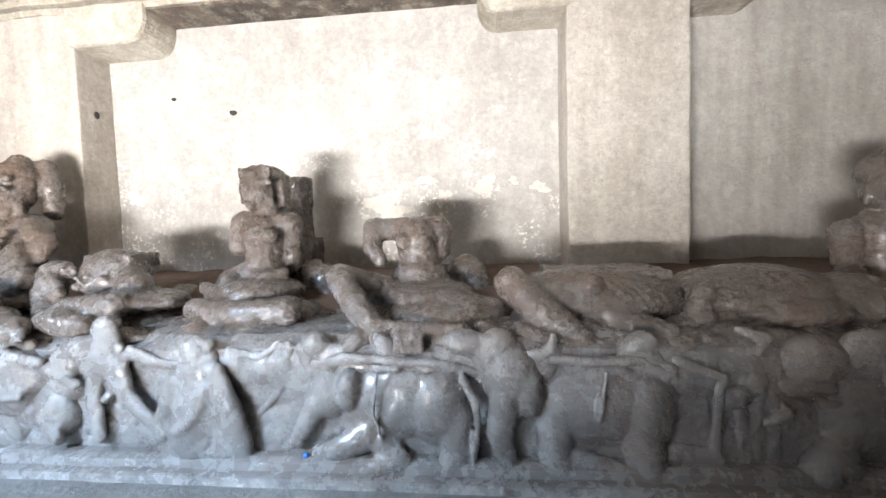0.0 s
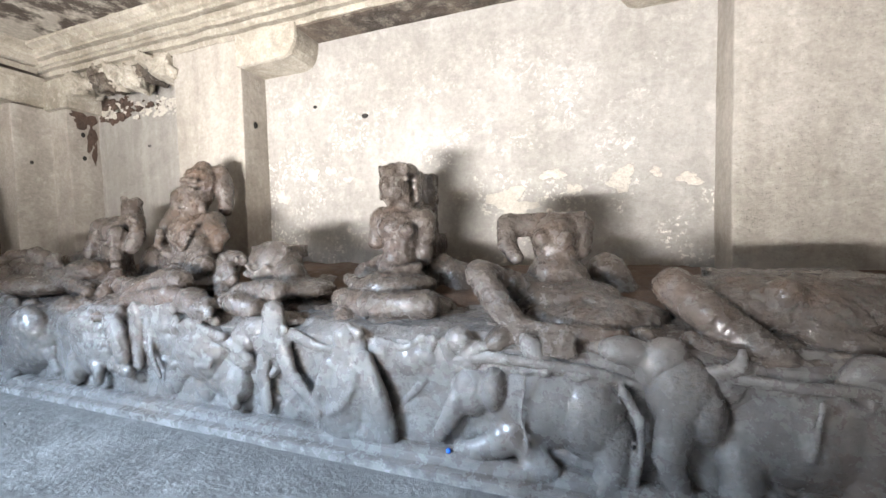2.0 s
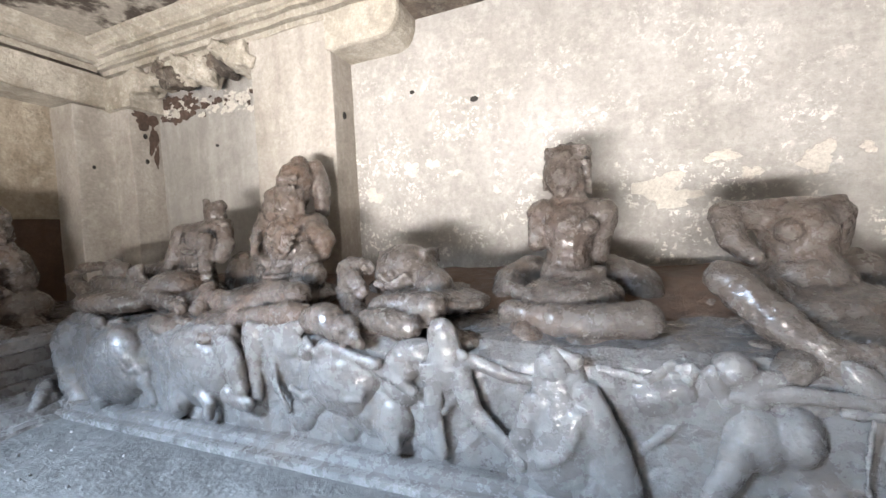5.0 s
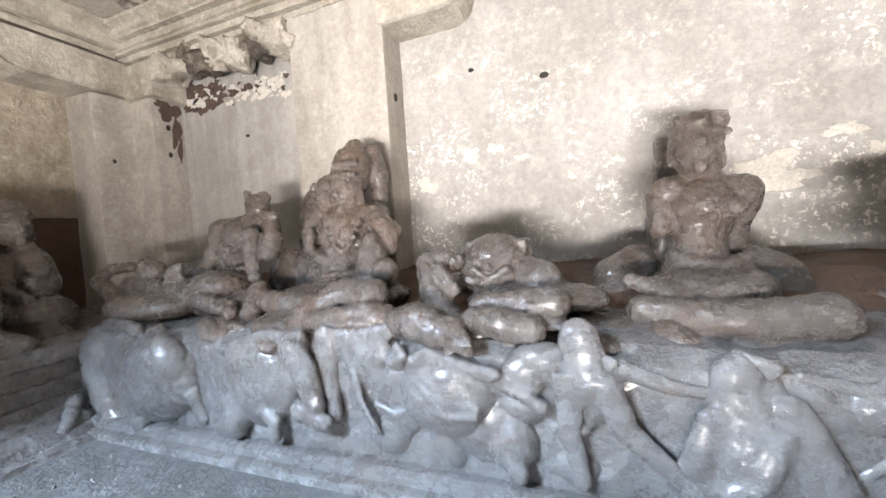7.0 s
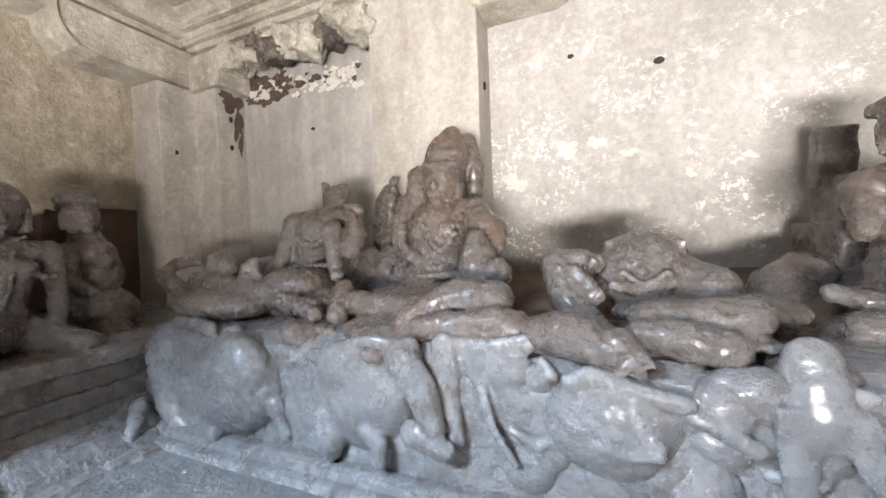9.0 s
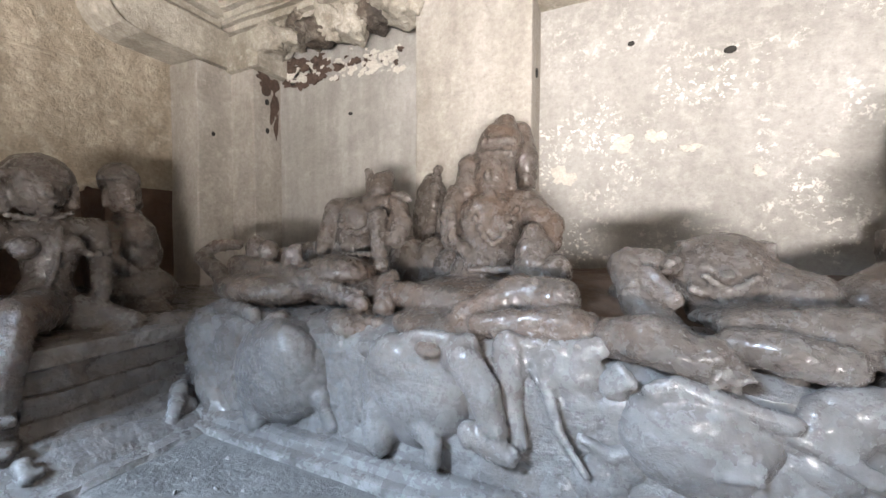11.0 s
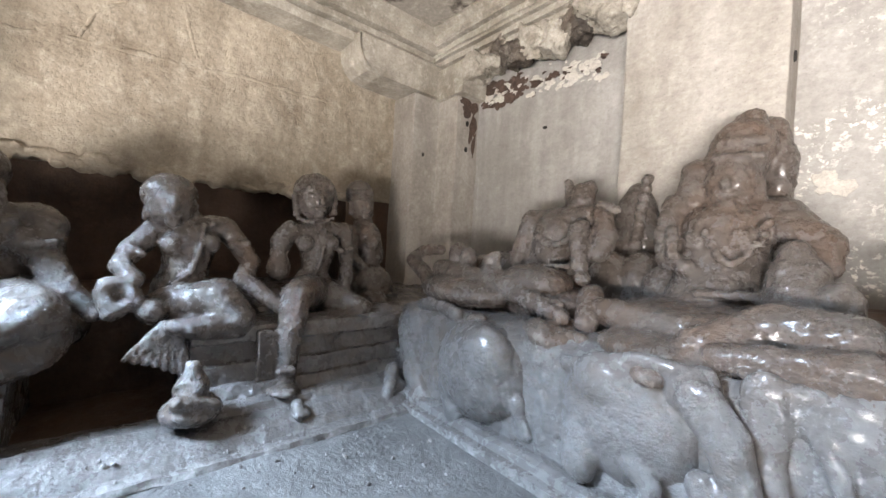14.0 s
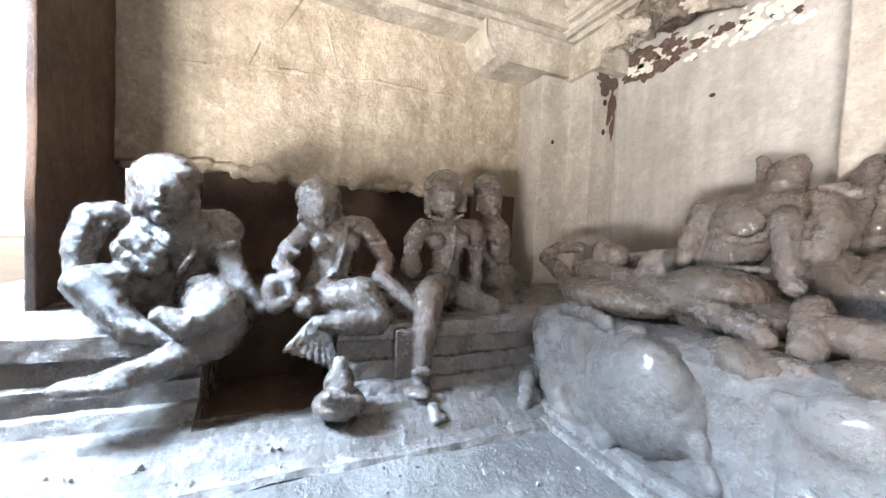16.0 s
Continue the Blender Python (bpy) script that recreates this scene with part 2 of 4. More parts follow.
m_glow.node_tree.nodes["Principled BSDF"].inputs["Emission Strength"].default_value = 2.2
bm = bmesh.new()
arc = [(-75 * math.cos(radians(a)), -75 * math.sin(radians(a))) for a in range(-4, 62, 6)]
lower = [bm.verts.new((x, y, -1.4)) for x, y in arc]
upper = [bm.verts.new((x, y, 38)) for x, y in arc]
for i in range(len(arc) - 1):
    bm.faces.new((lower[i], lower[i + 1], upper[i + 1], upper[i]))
tagged(mesh_object("backdrop", bm, m_glow), "glowing white backdrop added for the overexposed outdoors beyond the open front", "backdrop", kind="structure")
slab("ceiling", (-8.9, -1.9, Z_CEIL), (X1, 4.9, Z_CEIL + 0.4), M_CEIL, 0.25, 0.03, 0, "pale plastered rock ceiling with dark peeled patches", "ceiling")
for name, a, b, mat, words in (("wall_north_west", -8.9, -4.6, M_BAY, "smooth grey rock back wall beside the corner"),
                               ("wall_north", -4.6, 1.5, M_PANEL, "pale weathered plaster back wall flecked with white"),
                               ("wall_north_east", 1.5, X1, M_BAY, "smooth grey rock back wall beyond the pilaster")):
    slab(name, (a, Y_PANEL, 0.0), (b, Y_PANEL + 0.5, Z_CEIL + 0.1), mat, 0.2, 0.012, 0, words, "wall")
slab("wall_west", (X0 - 0.9, -1.04, 1.93), (X0, Y_PANEL, Z_CEIL + 0.1), M_WALL, 0.1, 0.022, 0.03,
     "buff rock-cut end wall with stained, cracked face", "wall")
# shade behind the end statues and by the corner is painted dark brown
slab("wall_west_niche", (X0 - 0.9, -1.04, 0.0), (X0 - 0.5, Y_PANEL, 1.96), M_BROWN_SHADE, 0.12, 0.03, 0.02, "undercut hollow of the end wall behind the statues, shade painted brown", "wall")
slab("wall_west_corner", (X0 - 0.52, 2.75, 0.0), (X0 - 0.01, Y_PANEL, 1.95), M_BROWN_SHADE, 0.12, 0.02, 0.02, "rock-cut end wall beside the corner pier, shade painted brown", "wall")
slab("wall_east", (X1, -1.9, 0.0), (X1 + 0.4, 4.8, Z_CEIL + 0.1), M_WALL, 0.3, 0.02, 0, "plain rough rock wall closing the hall", "wall")
# front of the verandah: a pier at the end wall, then unseen light blockers: a beam overhead and a plain wall that
# closes the far part
# the pier's shaded inner face is painted dark brown
slab("front_pier", (X0 - 0.3, -1.06, 0.0), (-7.15, -1.0, Z_CEIL + 0.1), M_BROWN_SHADE, 0.12, 0.012, 0.012, "rough rock pier at the open front, shade painted brown", "pier")
slab("blocker_beam", (-7.2, -1.55, 3.75), (X1, -1.05, Z_CEIL + 0.1), M_WALL, 0.2, 0.02, 0.02, "unseen plain beam added over the open front to cut off high light", "beam")
# added out of view: dims the sky lamp on the end bench
slab("blocker_corbel", (-7.2, -1.55, 3.3), (-6.3, -1.25, 3.75), M_WALL, 0.15, 0.02, 0.02, "unseen block added under the beam to dim the end statues", "corbel")
# added out of view: keeps the sky lamp off the eastern bench front
slab("blocker_screen", (-3.75, -1.55, 2.75), (0.5, -1.3, 3.75), M_WALL, 0.2, 0.02, 0.02, "unseen screen added under the beam to keep sky light off the east", "beam")
# added out of view: stepped heights keep the court lamp off low parts
for a, b, top in ((-7.1, -3.75, 1.0), (-3.75, -3.15, 0.54), (-3.15, -1.6, 0.36), (-1.6, 0.5, 0.47)):
    slab("blocker_low", (a, -1.8, 0.0), (b, -1.6, top), M_WALL, 0.12, 0.02, 0.02, "unseen low block added at the open front to stop low light", "parapet")
# added out of view: closes the front and cuts fill on the east
slab("blocker_south", (0.5, -1.55, 0.0), (X1, -1.05, 3.75), M_WALL, 0.2, 0.02, 0.02, "unseen plain wall added to close the front and block light", "wall")
# pilasters of the back wall
for name, a, b in (("pilaster_west", -5.2, -4.07), ("pilaster_east", 0.95, 2.04)):
    slab(name, (a, Y_FACE, 1.0), (b, Y_PANEL + 0.05, 3.9), M_PIER, 0.1, 0.01, 0.015, "flat broad rock pilaster between plastered panels", "pilaster")
# corner piers
slab("corner_pier_north", (X0, 3.87, 0.6), (-7.45, Y_PANEL + 0.05, 3.45), M_PIER, 0.1, 0.01, 0.015, "square corner pier with drilled holes and red flakes", "pier")
slab("corner_pier_west", (X0 - 0.05, 3.43, 0.6), (-7.85, 3.95, 3.45), M_PIER, 0.1, 0.01, 0.015, "square corner pier with pale worn edge", "pier")


def bracket(name, axis, near, tip, lo, top, d0, d1, mat, label):
    """A bracket capital: a flat block whose far end curves up to the beam."""
    pts = [(near, lo), (tip - (tip - near) * 0.22, lo)]
    pts += [(tip - (tip - near) * 0.22 * (1 - math.sin(a)), lo + (top - lo) * 0.75 * (1 - math.cos(a))) for a in (0.5, 0.9, 1.25, 1.5)]
    pts += [(tip, top), (near, top)]
    bm = bmesh.new()
    rings = []
    for d in (d0, d0 + 0.03, d1):
        g = 0.012 if d == d0 else 0.0
        rings.append([bm.verts.new((p - g * (1 if tip > near else -1), d, z + g) if axis == "x" else (d, p - g * (1 if tip > near else -1), z + g)) for p, z in pts])
    for r0, r1 in zip(rings, rings[1:]):
        for i in range(len(pts)):
            j = (i + 1) % len(pts)
            bm.faces.new((r0[i], r0[j], r1[j], r1[i]))
    bm.faces.new(rings[0])
    bm.faces.new(rings[-1])
    return tagged(mesh_object(name, bm, mat), label, "bracket", kind="structure")


# cornice
CORNICE = [(4.4, 3.84), (3.88, 3.84), (3.88, 3.90), (3.91, 3.90), (3.91, 3.925), (3.84, 3.925), (3.84, 4.0), (3.875, 4.0), (3.875, 4.02), (3.80, 4.02), (3.80, 4.055), (3.77, 4.06),
           (3.77, 4.14), (3.81, 4.14), (3.81, 4.165), (3.72, 4.165), (3.72, 4.19), (3.68, 4.20), (3.68, 4.27), (3.6, 4.30), (3.6, 4.42)]
sweep("cornice_north", "x", X0, X1, CORNICE, M_TRIM, 0.06, 0.016, 3.0, "chipped pale stone cornice in stepped bands", "cornice")
sweep("cornice_west", "y", -1.0, 3.8, [(-8.4, 3.84), (-7.98, 3.84), (-7.98, 3.95), (-8.02, 3.95), (-8.02, 3.975), (-7.92, 3.98), (-7.92, 4.06), (-7.96, 4.06), (-7.96, 4.085), (-7.85, 4.09), (-7.85, 4.2), (-7.75, 4.25), (-7.75, 4.4)], M_TRIM, 0.09, 0.012, 2.0,
      "chipped pale stone cornice over the end wall", "cornice")
bracket("bracket_1", "x", -4.09, -3.22, 3.50, 3.86, 3.86, 4.35, M_TRIM, "curved stone bracket over the pilaster with dark soffit")
bracket("bracket_2", "x", 0.97, 0.14, 3.50, 3.86, 3.86, 4.35, M_TRIM, "curved stone bracket over the pilaster with dark soffit")
bracket("bracket_3", "x", 2.02, 2.8, 3.50, 3.86, 3.86, 4.35, M_TRIM, "curved stone bracket over the pilaster with dark soffit")
bracket("bracket_4", "y", 3.95, 2.55, 3.46, 3.9, -7.83, X0, M_TRIM, "curved stone bracket over the corner pier with chipped edge")
# thin dark brown strips along the underside of the cornice
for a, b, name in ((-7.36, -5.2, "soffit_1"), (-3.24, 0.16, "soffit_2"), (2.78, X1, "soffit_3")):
    slab(name, (a, 3.885, 3.815), (b, Y_PANEL + 0.02, 3.837), M_SOFFIT, 0.1, 0.006, 0, "dark brown underside of the cornice", "soffit")
slab("capital_north", (X0, 3.8, 3.42), (-7.3, Y_PANEL, 3.86), M_TRIM, 0.07, 0.014, 0.02, "worn square capital over the corner pier", "capital")

# carved benches
BENCH = [(3.1, 0.0), (2.43, 0.0), (2.42, 0.14), (2.45, 0.40), (2.44, 0.66), (2.46, 0.76), (2.56, 0.83), (2.75, 0.86), (3.02, 0.88), (3.1, 0.89)]
sweep("bench_north", "x", -6.2, X1, BENCH, M_FRIEZE, 0.045, 0.024, 4.0, "worn rock-cut bench along the back wall", "bench")
# shade behind the long bench's statues painted as a dark brown back part
sweep("bench_back", "x", -6.2, X1, [(4.4, 0.0), (3.04, 0.0), (3.04, 0.87), (3.3, 0.99), (3.55, 1.07), (3.9, 1.10), (4.4, 1.10)], M_BROWN_SHADE, 0.07, 0.03, 3.0, "back of the rock bench behind the statues, shade painted brown", "bench")
sweep("bench_foot", "x", -6.28, X1, [(2.5, 0.0), (2.25, 0.0), (2.25, 0.055), (2.31, 0.065), (2.32, 0.11), (2.36, 0.125), (2.5, 0.13)], M_FRIEZE, 0.05, 0.006, 3.0, "double moulded foot of the rock bench", "bench foot")
WEST = [(-8.9, 0.0), (-5.98, 0.0), (-6.0, 0.035), (-6.08, 0.05), (-6.13, 0.10), (-6.2, 0.125), (-6.3, 0.15), (-6.33, 0.19), (-6.42, 0.21), (-6.46, 0.29), (-6.5, 0.30), (-6.52, 0.42), (-6.57, 0.43), (-6.6, 0.55), (-6.56, 0.57), (-6.58, 0.68),
        (-6.75, 0.72), (-7.3, 0.74), (-7.9, 0.8), (-8.9, 0.8)]
sweep("bench_west", "y", Y_OPEN, 0.02, WEST, M_FRIEZE, 0.04, 0.016, 3.5, "stepped rock bench with worn ledges", "bench")
sweep("bench_corner", "y", 0.85, 4.3, WEST, M_FRIEZE, 0.04, 0.02, 3.5, "stepped rock bench running into the corner", "bench")
# hollow darkened by its brown colour as well as its depth
sweep("bench_gap", "y", 0.02, 0.85, [(-8.9, 0.0), (-6.25, 0.0), (-6.3, 0.05), (-7.35, 0.08), (-7.4, 0.72), (-7.9, 0.78), (-8.9, 0.8)], M_BROWN_SHADE, 0.06, 0.03, 2.5,
      "broken hollow in the rock bench, its shade painted brown", "bench")
sweep("floor_kerb", "y", 0.0, 0.87, [(-6.55, 0.0), (-5.98, 0.0), (-6.0, 0.035), (-6.08, 0.05), (-6.13, 0.10), (-6.2, 0.125), (-6.3, 0.15), (-6.33, 0.18), (-6.5, 0.17), (-6.55, 0.06)], M_FRIEZE, 0.04, 0.018, 3.5, "low worn ledge in front of the hollow", "kerb")


def flake(name, centre, size, plane, mat, label, seed, lobes=9, category="flake"):
    """A ragged crust a few millimetres thick on a wall; plane: the axis that it faces along."""
    rnd = random.Random(seed)
    n = 26
    ph = [rnd.uniform(0, 6.28) for _ in range(4)]
    bm = bmesh.new()
    rings = []
    for r, d in ((1.0, 0.0), (0.96, 0.007), (0.6, 0.010)):
        ring = []
        for i in range(n):
            a = 6.2832 * i / n
            k = r * (1 + 0.28 * math.sin(2 * a + ph[0]) + 0.18 * math.sin(3 * a + ph[1]) + 0.14 * math.sin(5 * a + ph[2]) + 0.1 * math.sin(lobes * a + ph[3]))
            u, v = size[0] * k * math.cos(a), size[1] * k * math.sin(a)
            p = (centre[0] + u, centre[1] - d, centre[2] + v) if plane == "y" else (centre[0] + d, centre[1] + u, centre[2] + v)
            ring.append(bm.verts.new(p))
        rings.append(ring)
    for r0, r1 in zip(rings, rings[1:]):
        for i in range(n):
            bm.faces.new((r0[i], r0[(i + 1) % n], r1[(i + 1) % n], r1[i]))
    bm.faces.new(rings[-1])
    return tagged(mesh_object(name, bm, mat), label, category, kind="structure")


# crusts of old plaster left on the panel, and red ones by the corner pier
rnd = random.Random(5)
for i, (x, z, w, h) in enumerate(((0.18, 1.93, 0.13, 0.10), (-0.93, 1.80, 0.16, 0.13), (-0.80, 1.68, 0.18, 0.07), (-0.45, 2.02, 0.10, 0.06), (-0.25, 1.86, 0.06, 0.06), (0.48, 1.98, 0.05, 0.04), (-3.35, 2.2, 0.10, 0.06),
                                  (-3.1, 2.24, 0.07, 0.06), (-2.85, 2.12, 0.06, 0.04), (-3.85, 1.95, 0.10, 0.09), (-2.4, 1.9, 0.04, 0.04), (-2.0, 2.0, 0.05, 0.03), (0.75, 1.9, 0.09, 0.06))):
    flake("plaster_crust", (x, Y_PANEL - 0.004, z), (w, h), "y", M_FLAKE, "pale crust of old plaster on the wall", i, 11, "plaster crust")
for i in range(120):
    x = -7.3 + 1.75 * rnd.random() ** 1.5
    z = 3.42 + rnd.gauss(0, 0.075) - 0.03 * (x + 6.6)
    size = rnd.uniform(0.012, 0.05) * (1.5 if x < -6.7 else 1.0)
    red = rnd.random() < (0.7 if x < -6.6 else 0.35)
    flake("red_crust" if red else "plaster_crust", (x, Y_PANEL - 0.006 - 0.006 * (i % 4), z), (size * 1.5, size), "y", M_RED if red else M_FLAKE,
          "dark brown crust of peeling paint" if red else "pale crust of old plaster on the wall", 50 + i, 7, "paint crust" if red else "plaster crust")
for i, (y, z, w, h) in enumerate(((4.1, 3.3, 0.13, 0.12), (4.17, 3.05, 0.06, 0.2), (4.0, 3.38, 0.1, 0.06), (4.2, 2.8, 0.03, 0.16))):
    flake("red_crust", (-7.446, y, z), (w, h), "x", M_RED, "dark red crust of peeling paint", 200 + i, 8, "paint crust")


def socket(name, at, r, axis):
    """A near-black disc on the rock: a drilled hole's shade put into colour."""
    bm = bmesh.new()
    turn = Matrix.Rotation(radians(90), 4, "Y" if axis == "x" else "X")
    bmesh.ops.create_cone(bm, cap_ends=True, segments=12, radius1=r, radius2=r * 0.85, depth=0.02, matrix=Matrix.Translation(at) @ turn @ Matrix.Diagonal((1.5, 1.0, 1.0, 1.0)))
    return tagged(mesh_object(name, bm, M_HOLE_SHADE), "small dark disc for the shade inside a drilled socket", "socket", kind="structure")


for at, r, axis in (((-7.444, 4.06, 3.08), 0.028, "x"), ((-7.444, 4.06, 2.72), 0.026, "x"), ((-4.064, 4.08, 2.86), 0.03, "x"), ((-7.844, 3.62, 2.62), 0.02, "x"), ((-6.3, 4.275, 2.85), 0.02, "y"), ((-2.6, 4.275, 2.86), 0.03, "y"), ((-3.3, 4.275, 3.05), 0.02, "y")):
    socket("socket", at, r, axis)


# ---------------------------------------------------------------- carvings
def carving(name, shapes, label, category="statue", mat=None, voxel=0.014, wear=0.011, group="", blur=1):
    """Shapes: ("ball", centre, radius[, turn]), ("limb", points, radii), ("block", centre, half sizes[, turn])."""
    bm = bmesh.new()
    for kind, *v in shapes:
        if kind == "ball":
            ball(bm, *v)
        elif kind == "limb":
            chain(bm, v[0], v[1] if isinstance(v[1], (list, tuple)) else [v[1]] * len(v[0]))
        else:
            block(bm, *v)
    if mat is M_FRIEZE and category in ("carving", "animal carving"):
        for v in bm.verts:
            v.co.y = 2.51 + (v.co.y - 2.5) * (0.74 if category == "animal carving" else 0.56)
    xs, ys, zs = zip(*(v.co for v in bm.verts))
    base = ((min(xs) + max(xs)) / 2, (min(ys) + max(ys)) / 2, min(zs))
    bmesh.ops.translate(bm, verts=bm.verts, vec=[-c for c in base])
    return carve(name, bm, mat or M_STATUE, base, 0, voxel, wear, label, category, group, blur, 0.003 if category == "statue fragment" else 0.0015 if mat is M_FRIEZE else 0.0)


def off(p, dx=0.0, dy=0.0, dz=0.0):
    return (p[0] + dx, p[1] + dy, p[2] + dz)


def beads(a, b, n, r, sag=0.0):
    """A string of round beads from a to b."""
    a, b = Vector(a), Vector(b)
    return [("ball", a.lerp(b, i / (n - 1)) - Vector((0, 0, sag * math.sin(math.pi * i / (n - 1)))), r) for i in range(n)]


def face(c, r, out):
    """Brow, nose, lips and ears on a head at c of radii r, looking along out (a unit vector)."""
    c, o = Vector(c), Vector(out)
    side = Vector((-o.y, o.x, 0))
    s = []
    s.append(("limb", [c + o * r[1] * 0.9 + Vector((0, 0, r[2] * 0.25)), c + o * r[1] * 1.08 - Vector((0, 0, r[2] * 0.15))], [r[0] * 0.12, r[0] * 0.17]))
    s.append(("limb", [c + o * r[1] * 0.86 + side * r[0] * 0.28 - Vector((0, 0, r[2] * 0.42)), c + o * r[1] * 0.86 - side * r[0] * 0.28 - Vector((0, 0, r[2] * 0.42))], r[0] * 0.11))
    s.append(("ball", c + o * r[1] * 0.7 - Vector((0, 0, r[2] * 0.75)), r[0] * 0.32))
    for k in (-1, 1):
        s.append(("limb", [c + o * r[1] * 0.82 + side * k * r[0] * 0.15 + Vector((0, 0, r[2] * 0.28)), c + o * r[1] * 0.66 + side * k * r[0] * 0.6 + Vector((0, 0, r[2] * 0.25))], r[0] * 0.1))
        s.append(("limb", [c + side * k * r[0] * 0.98 + Vector((0, 0, r[2] * 0.1)), c + side * k * r[0] * 1.02 - Vector((0, 0, r[2] * 0.6))], r[0] * 0.16))
    return s


EAST, SOUTH = (1, 0, 0), (0, -1, 0)
B = "statues on the end bench"
# broad-faced statue by the opening
h = (-7.00, -0.27, 1.54)
carving("seated_statue", [
    ("ball", h, (0.17, 0.17, 0.22)), ("ball", (-7.10, -0.29, 1.65), (0.21, 0.22, 0.19)), ("ball", (-7.12, -0.41, 1.54), (0.14, 0.12, 0.22)), ("ball", (-7.12, -0.18, 1.56), (0.13, 0.09, 0.2)), *face(h, (0.17, 0.18, 0.2), EAST),
    *beads((-6.93, -0.36, 1.68), (-6.93, -0.14, 1.70), 8, 0.04), *beads((-6.98, -0.36, 1.73), (-6.98, -0.18, 1.75), 6, 0.045),
    ("limb", [(-7.10, -0.27, 1.39), (-7.10, -0.19, 1.31)], 0.12), *beads((-6.93, -0.27, 1.34), (-6.93, -0.03, 1.35), 9, 0.026, 0.05),
    ("limb", [(-7.10, -0.38, 1.30), (-7.10, -0.17, 1.33), (-7.10, 0.04, 1.34)], [0.12, 0.13, 0.13]),
    ("limb", [(-7.10, -0.17, 1.23), (-7.10, -0.14, 1.05), (-7.15, -0.14, 0.83)], [0.23, 0.2, 0.26]),
    ("ball", (-6.95, -0.22, 1.21), 0.09), ("ball", (-6.95, 0.01, 1.23), 0.09),
    ("limb", [(-6.93, -0.08, 1.34), (-6.86, -0.09, 1.15), (-6.88, -0.16, 1.00)], 0.022),
    ("limb", [(-7.05, 0.09, 1.32), (-6.95, 0.10, 1.13), (-6.80, 0.22, 0.93), (-6.75, 0.35, 0.80)], [0.11, 0.095, 0.075, 0.055]), *beads((-6.87, 0.05, 1.21), (-6.87, 0.15, 1.23), 4, 0.03),
    ("limb", [(-7.05, -0.40, 1.31), (-6.90, -0.43, 1.16), (-6.80, -0.30, 1.08)], [0.1, 0.11, 0.09]), *beads((-6.78, -0.42, 1.23), (-6.76, -0.27, 1.10), 6, 0.045), *beads((-6.80, -0.37, 1.28), (-6.76, -0.24, 1.17), 5, 0.042), *beads((-6.76, -0.40, 1.13), (-6.74, -0.30, 1.05), 4, 0.04),
    ("limb", [(-7.10, -0.47, 1.33), (-7.05, -0.59, 1.38), (-7.00, -0.67, 1.36), (-6.95, -0.71, 1.20), (-6.90, -0.69, 0.97)], [0.08, 0.1, 0.1, 0.085, 0.07]), ("limb", [(-6.95, -0.57, 1.33), (-6.92, -0.64, 1.13), (-6.88, -0.64, 0.99)], 0.03),
    ("limb", [(-7.10, -0.23, 0.88), (-6.90, -0.45, 0.94), (-6.72, -0.59, 0.97), (-6.62, -0.34, 0.71), (-6.58, -0.14, 0.65)], [0.17, 0.15, 0.115, 0.09, 0.06]),
    ("limb", [(-7.00, -0.04, 0.84), (-6.60, 0.10, 0.82), (-6.50, -0.04, 0.75), (-6.50, -0.17, 0.81)], [0.19, 0.16, 0.1, 0.06]), ("ball", (-6.66, 0.13, 0.71), (0.16, 0.14, 0.2)),
    ("limb", [(-6.58, 0.11, 0.62), (-6.46, -0.12, 0.55), (-6.42, -0.30, 0.50), (-6.40, -0.47, 0.47)], [0.11, 0.095, 0.075, 0.05]), ("ball", (-6.38, -0.44, 0.47), (0.08, 0.19, 0.055)),
    ("ball", (-7.15, -0.17, 0.65), (0.42, 0.5, 0.2)), ("ball", (-7.15, -0.44, 0.76), (0.3, 0.3, 0.2)),
], "large seated basalt statue on the end bench, one knee raised", group=B, voxel=0.0125, wear=0.009)
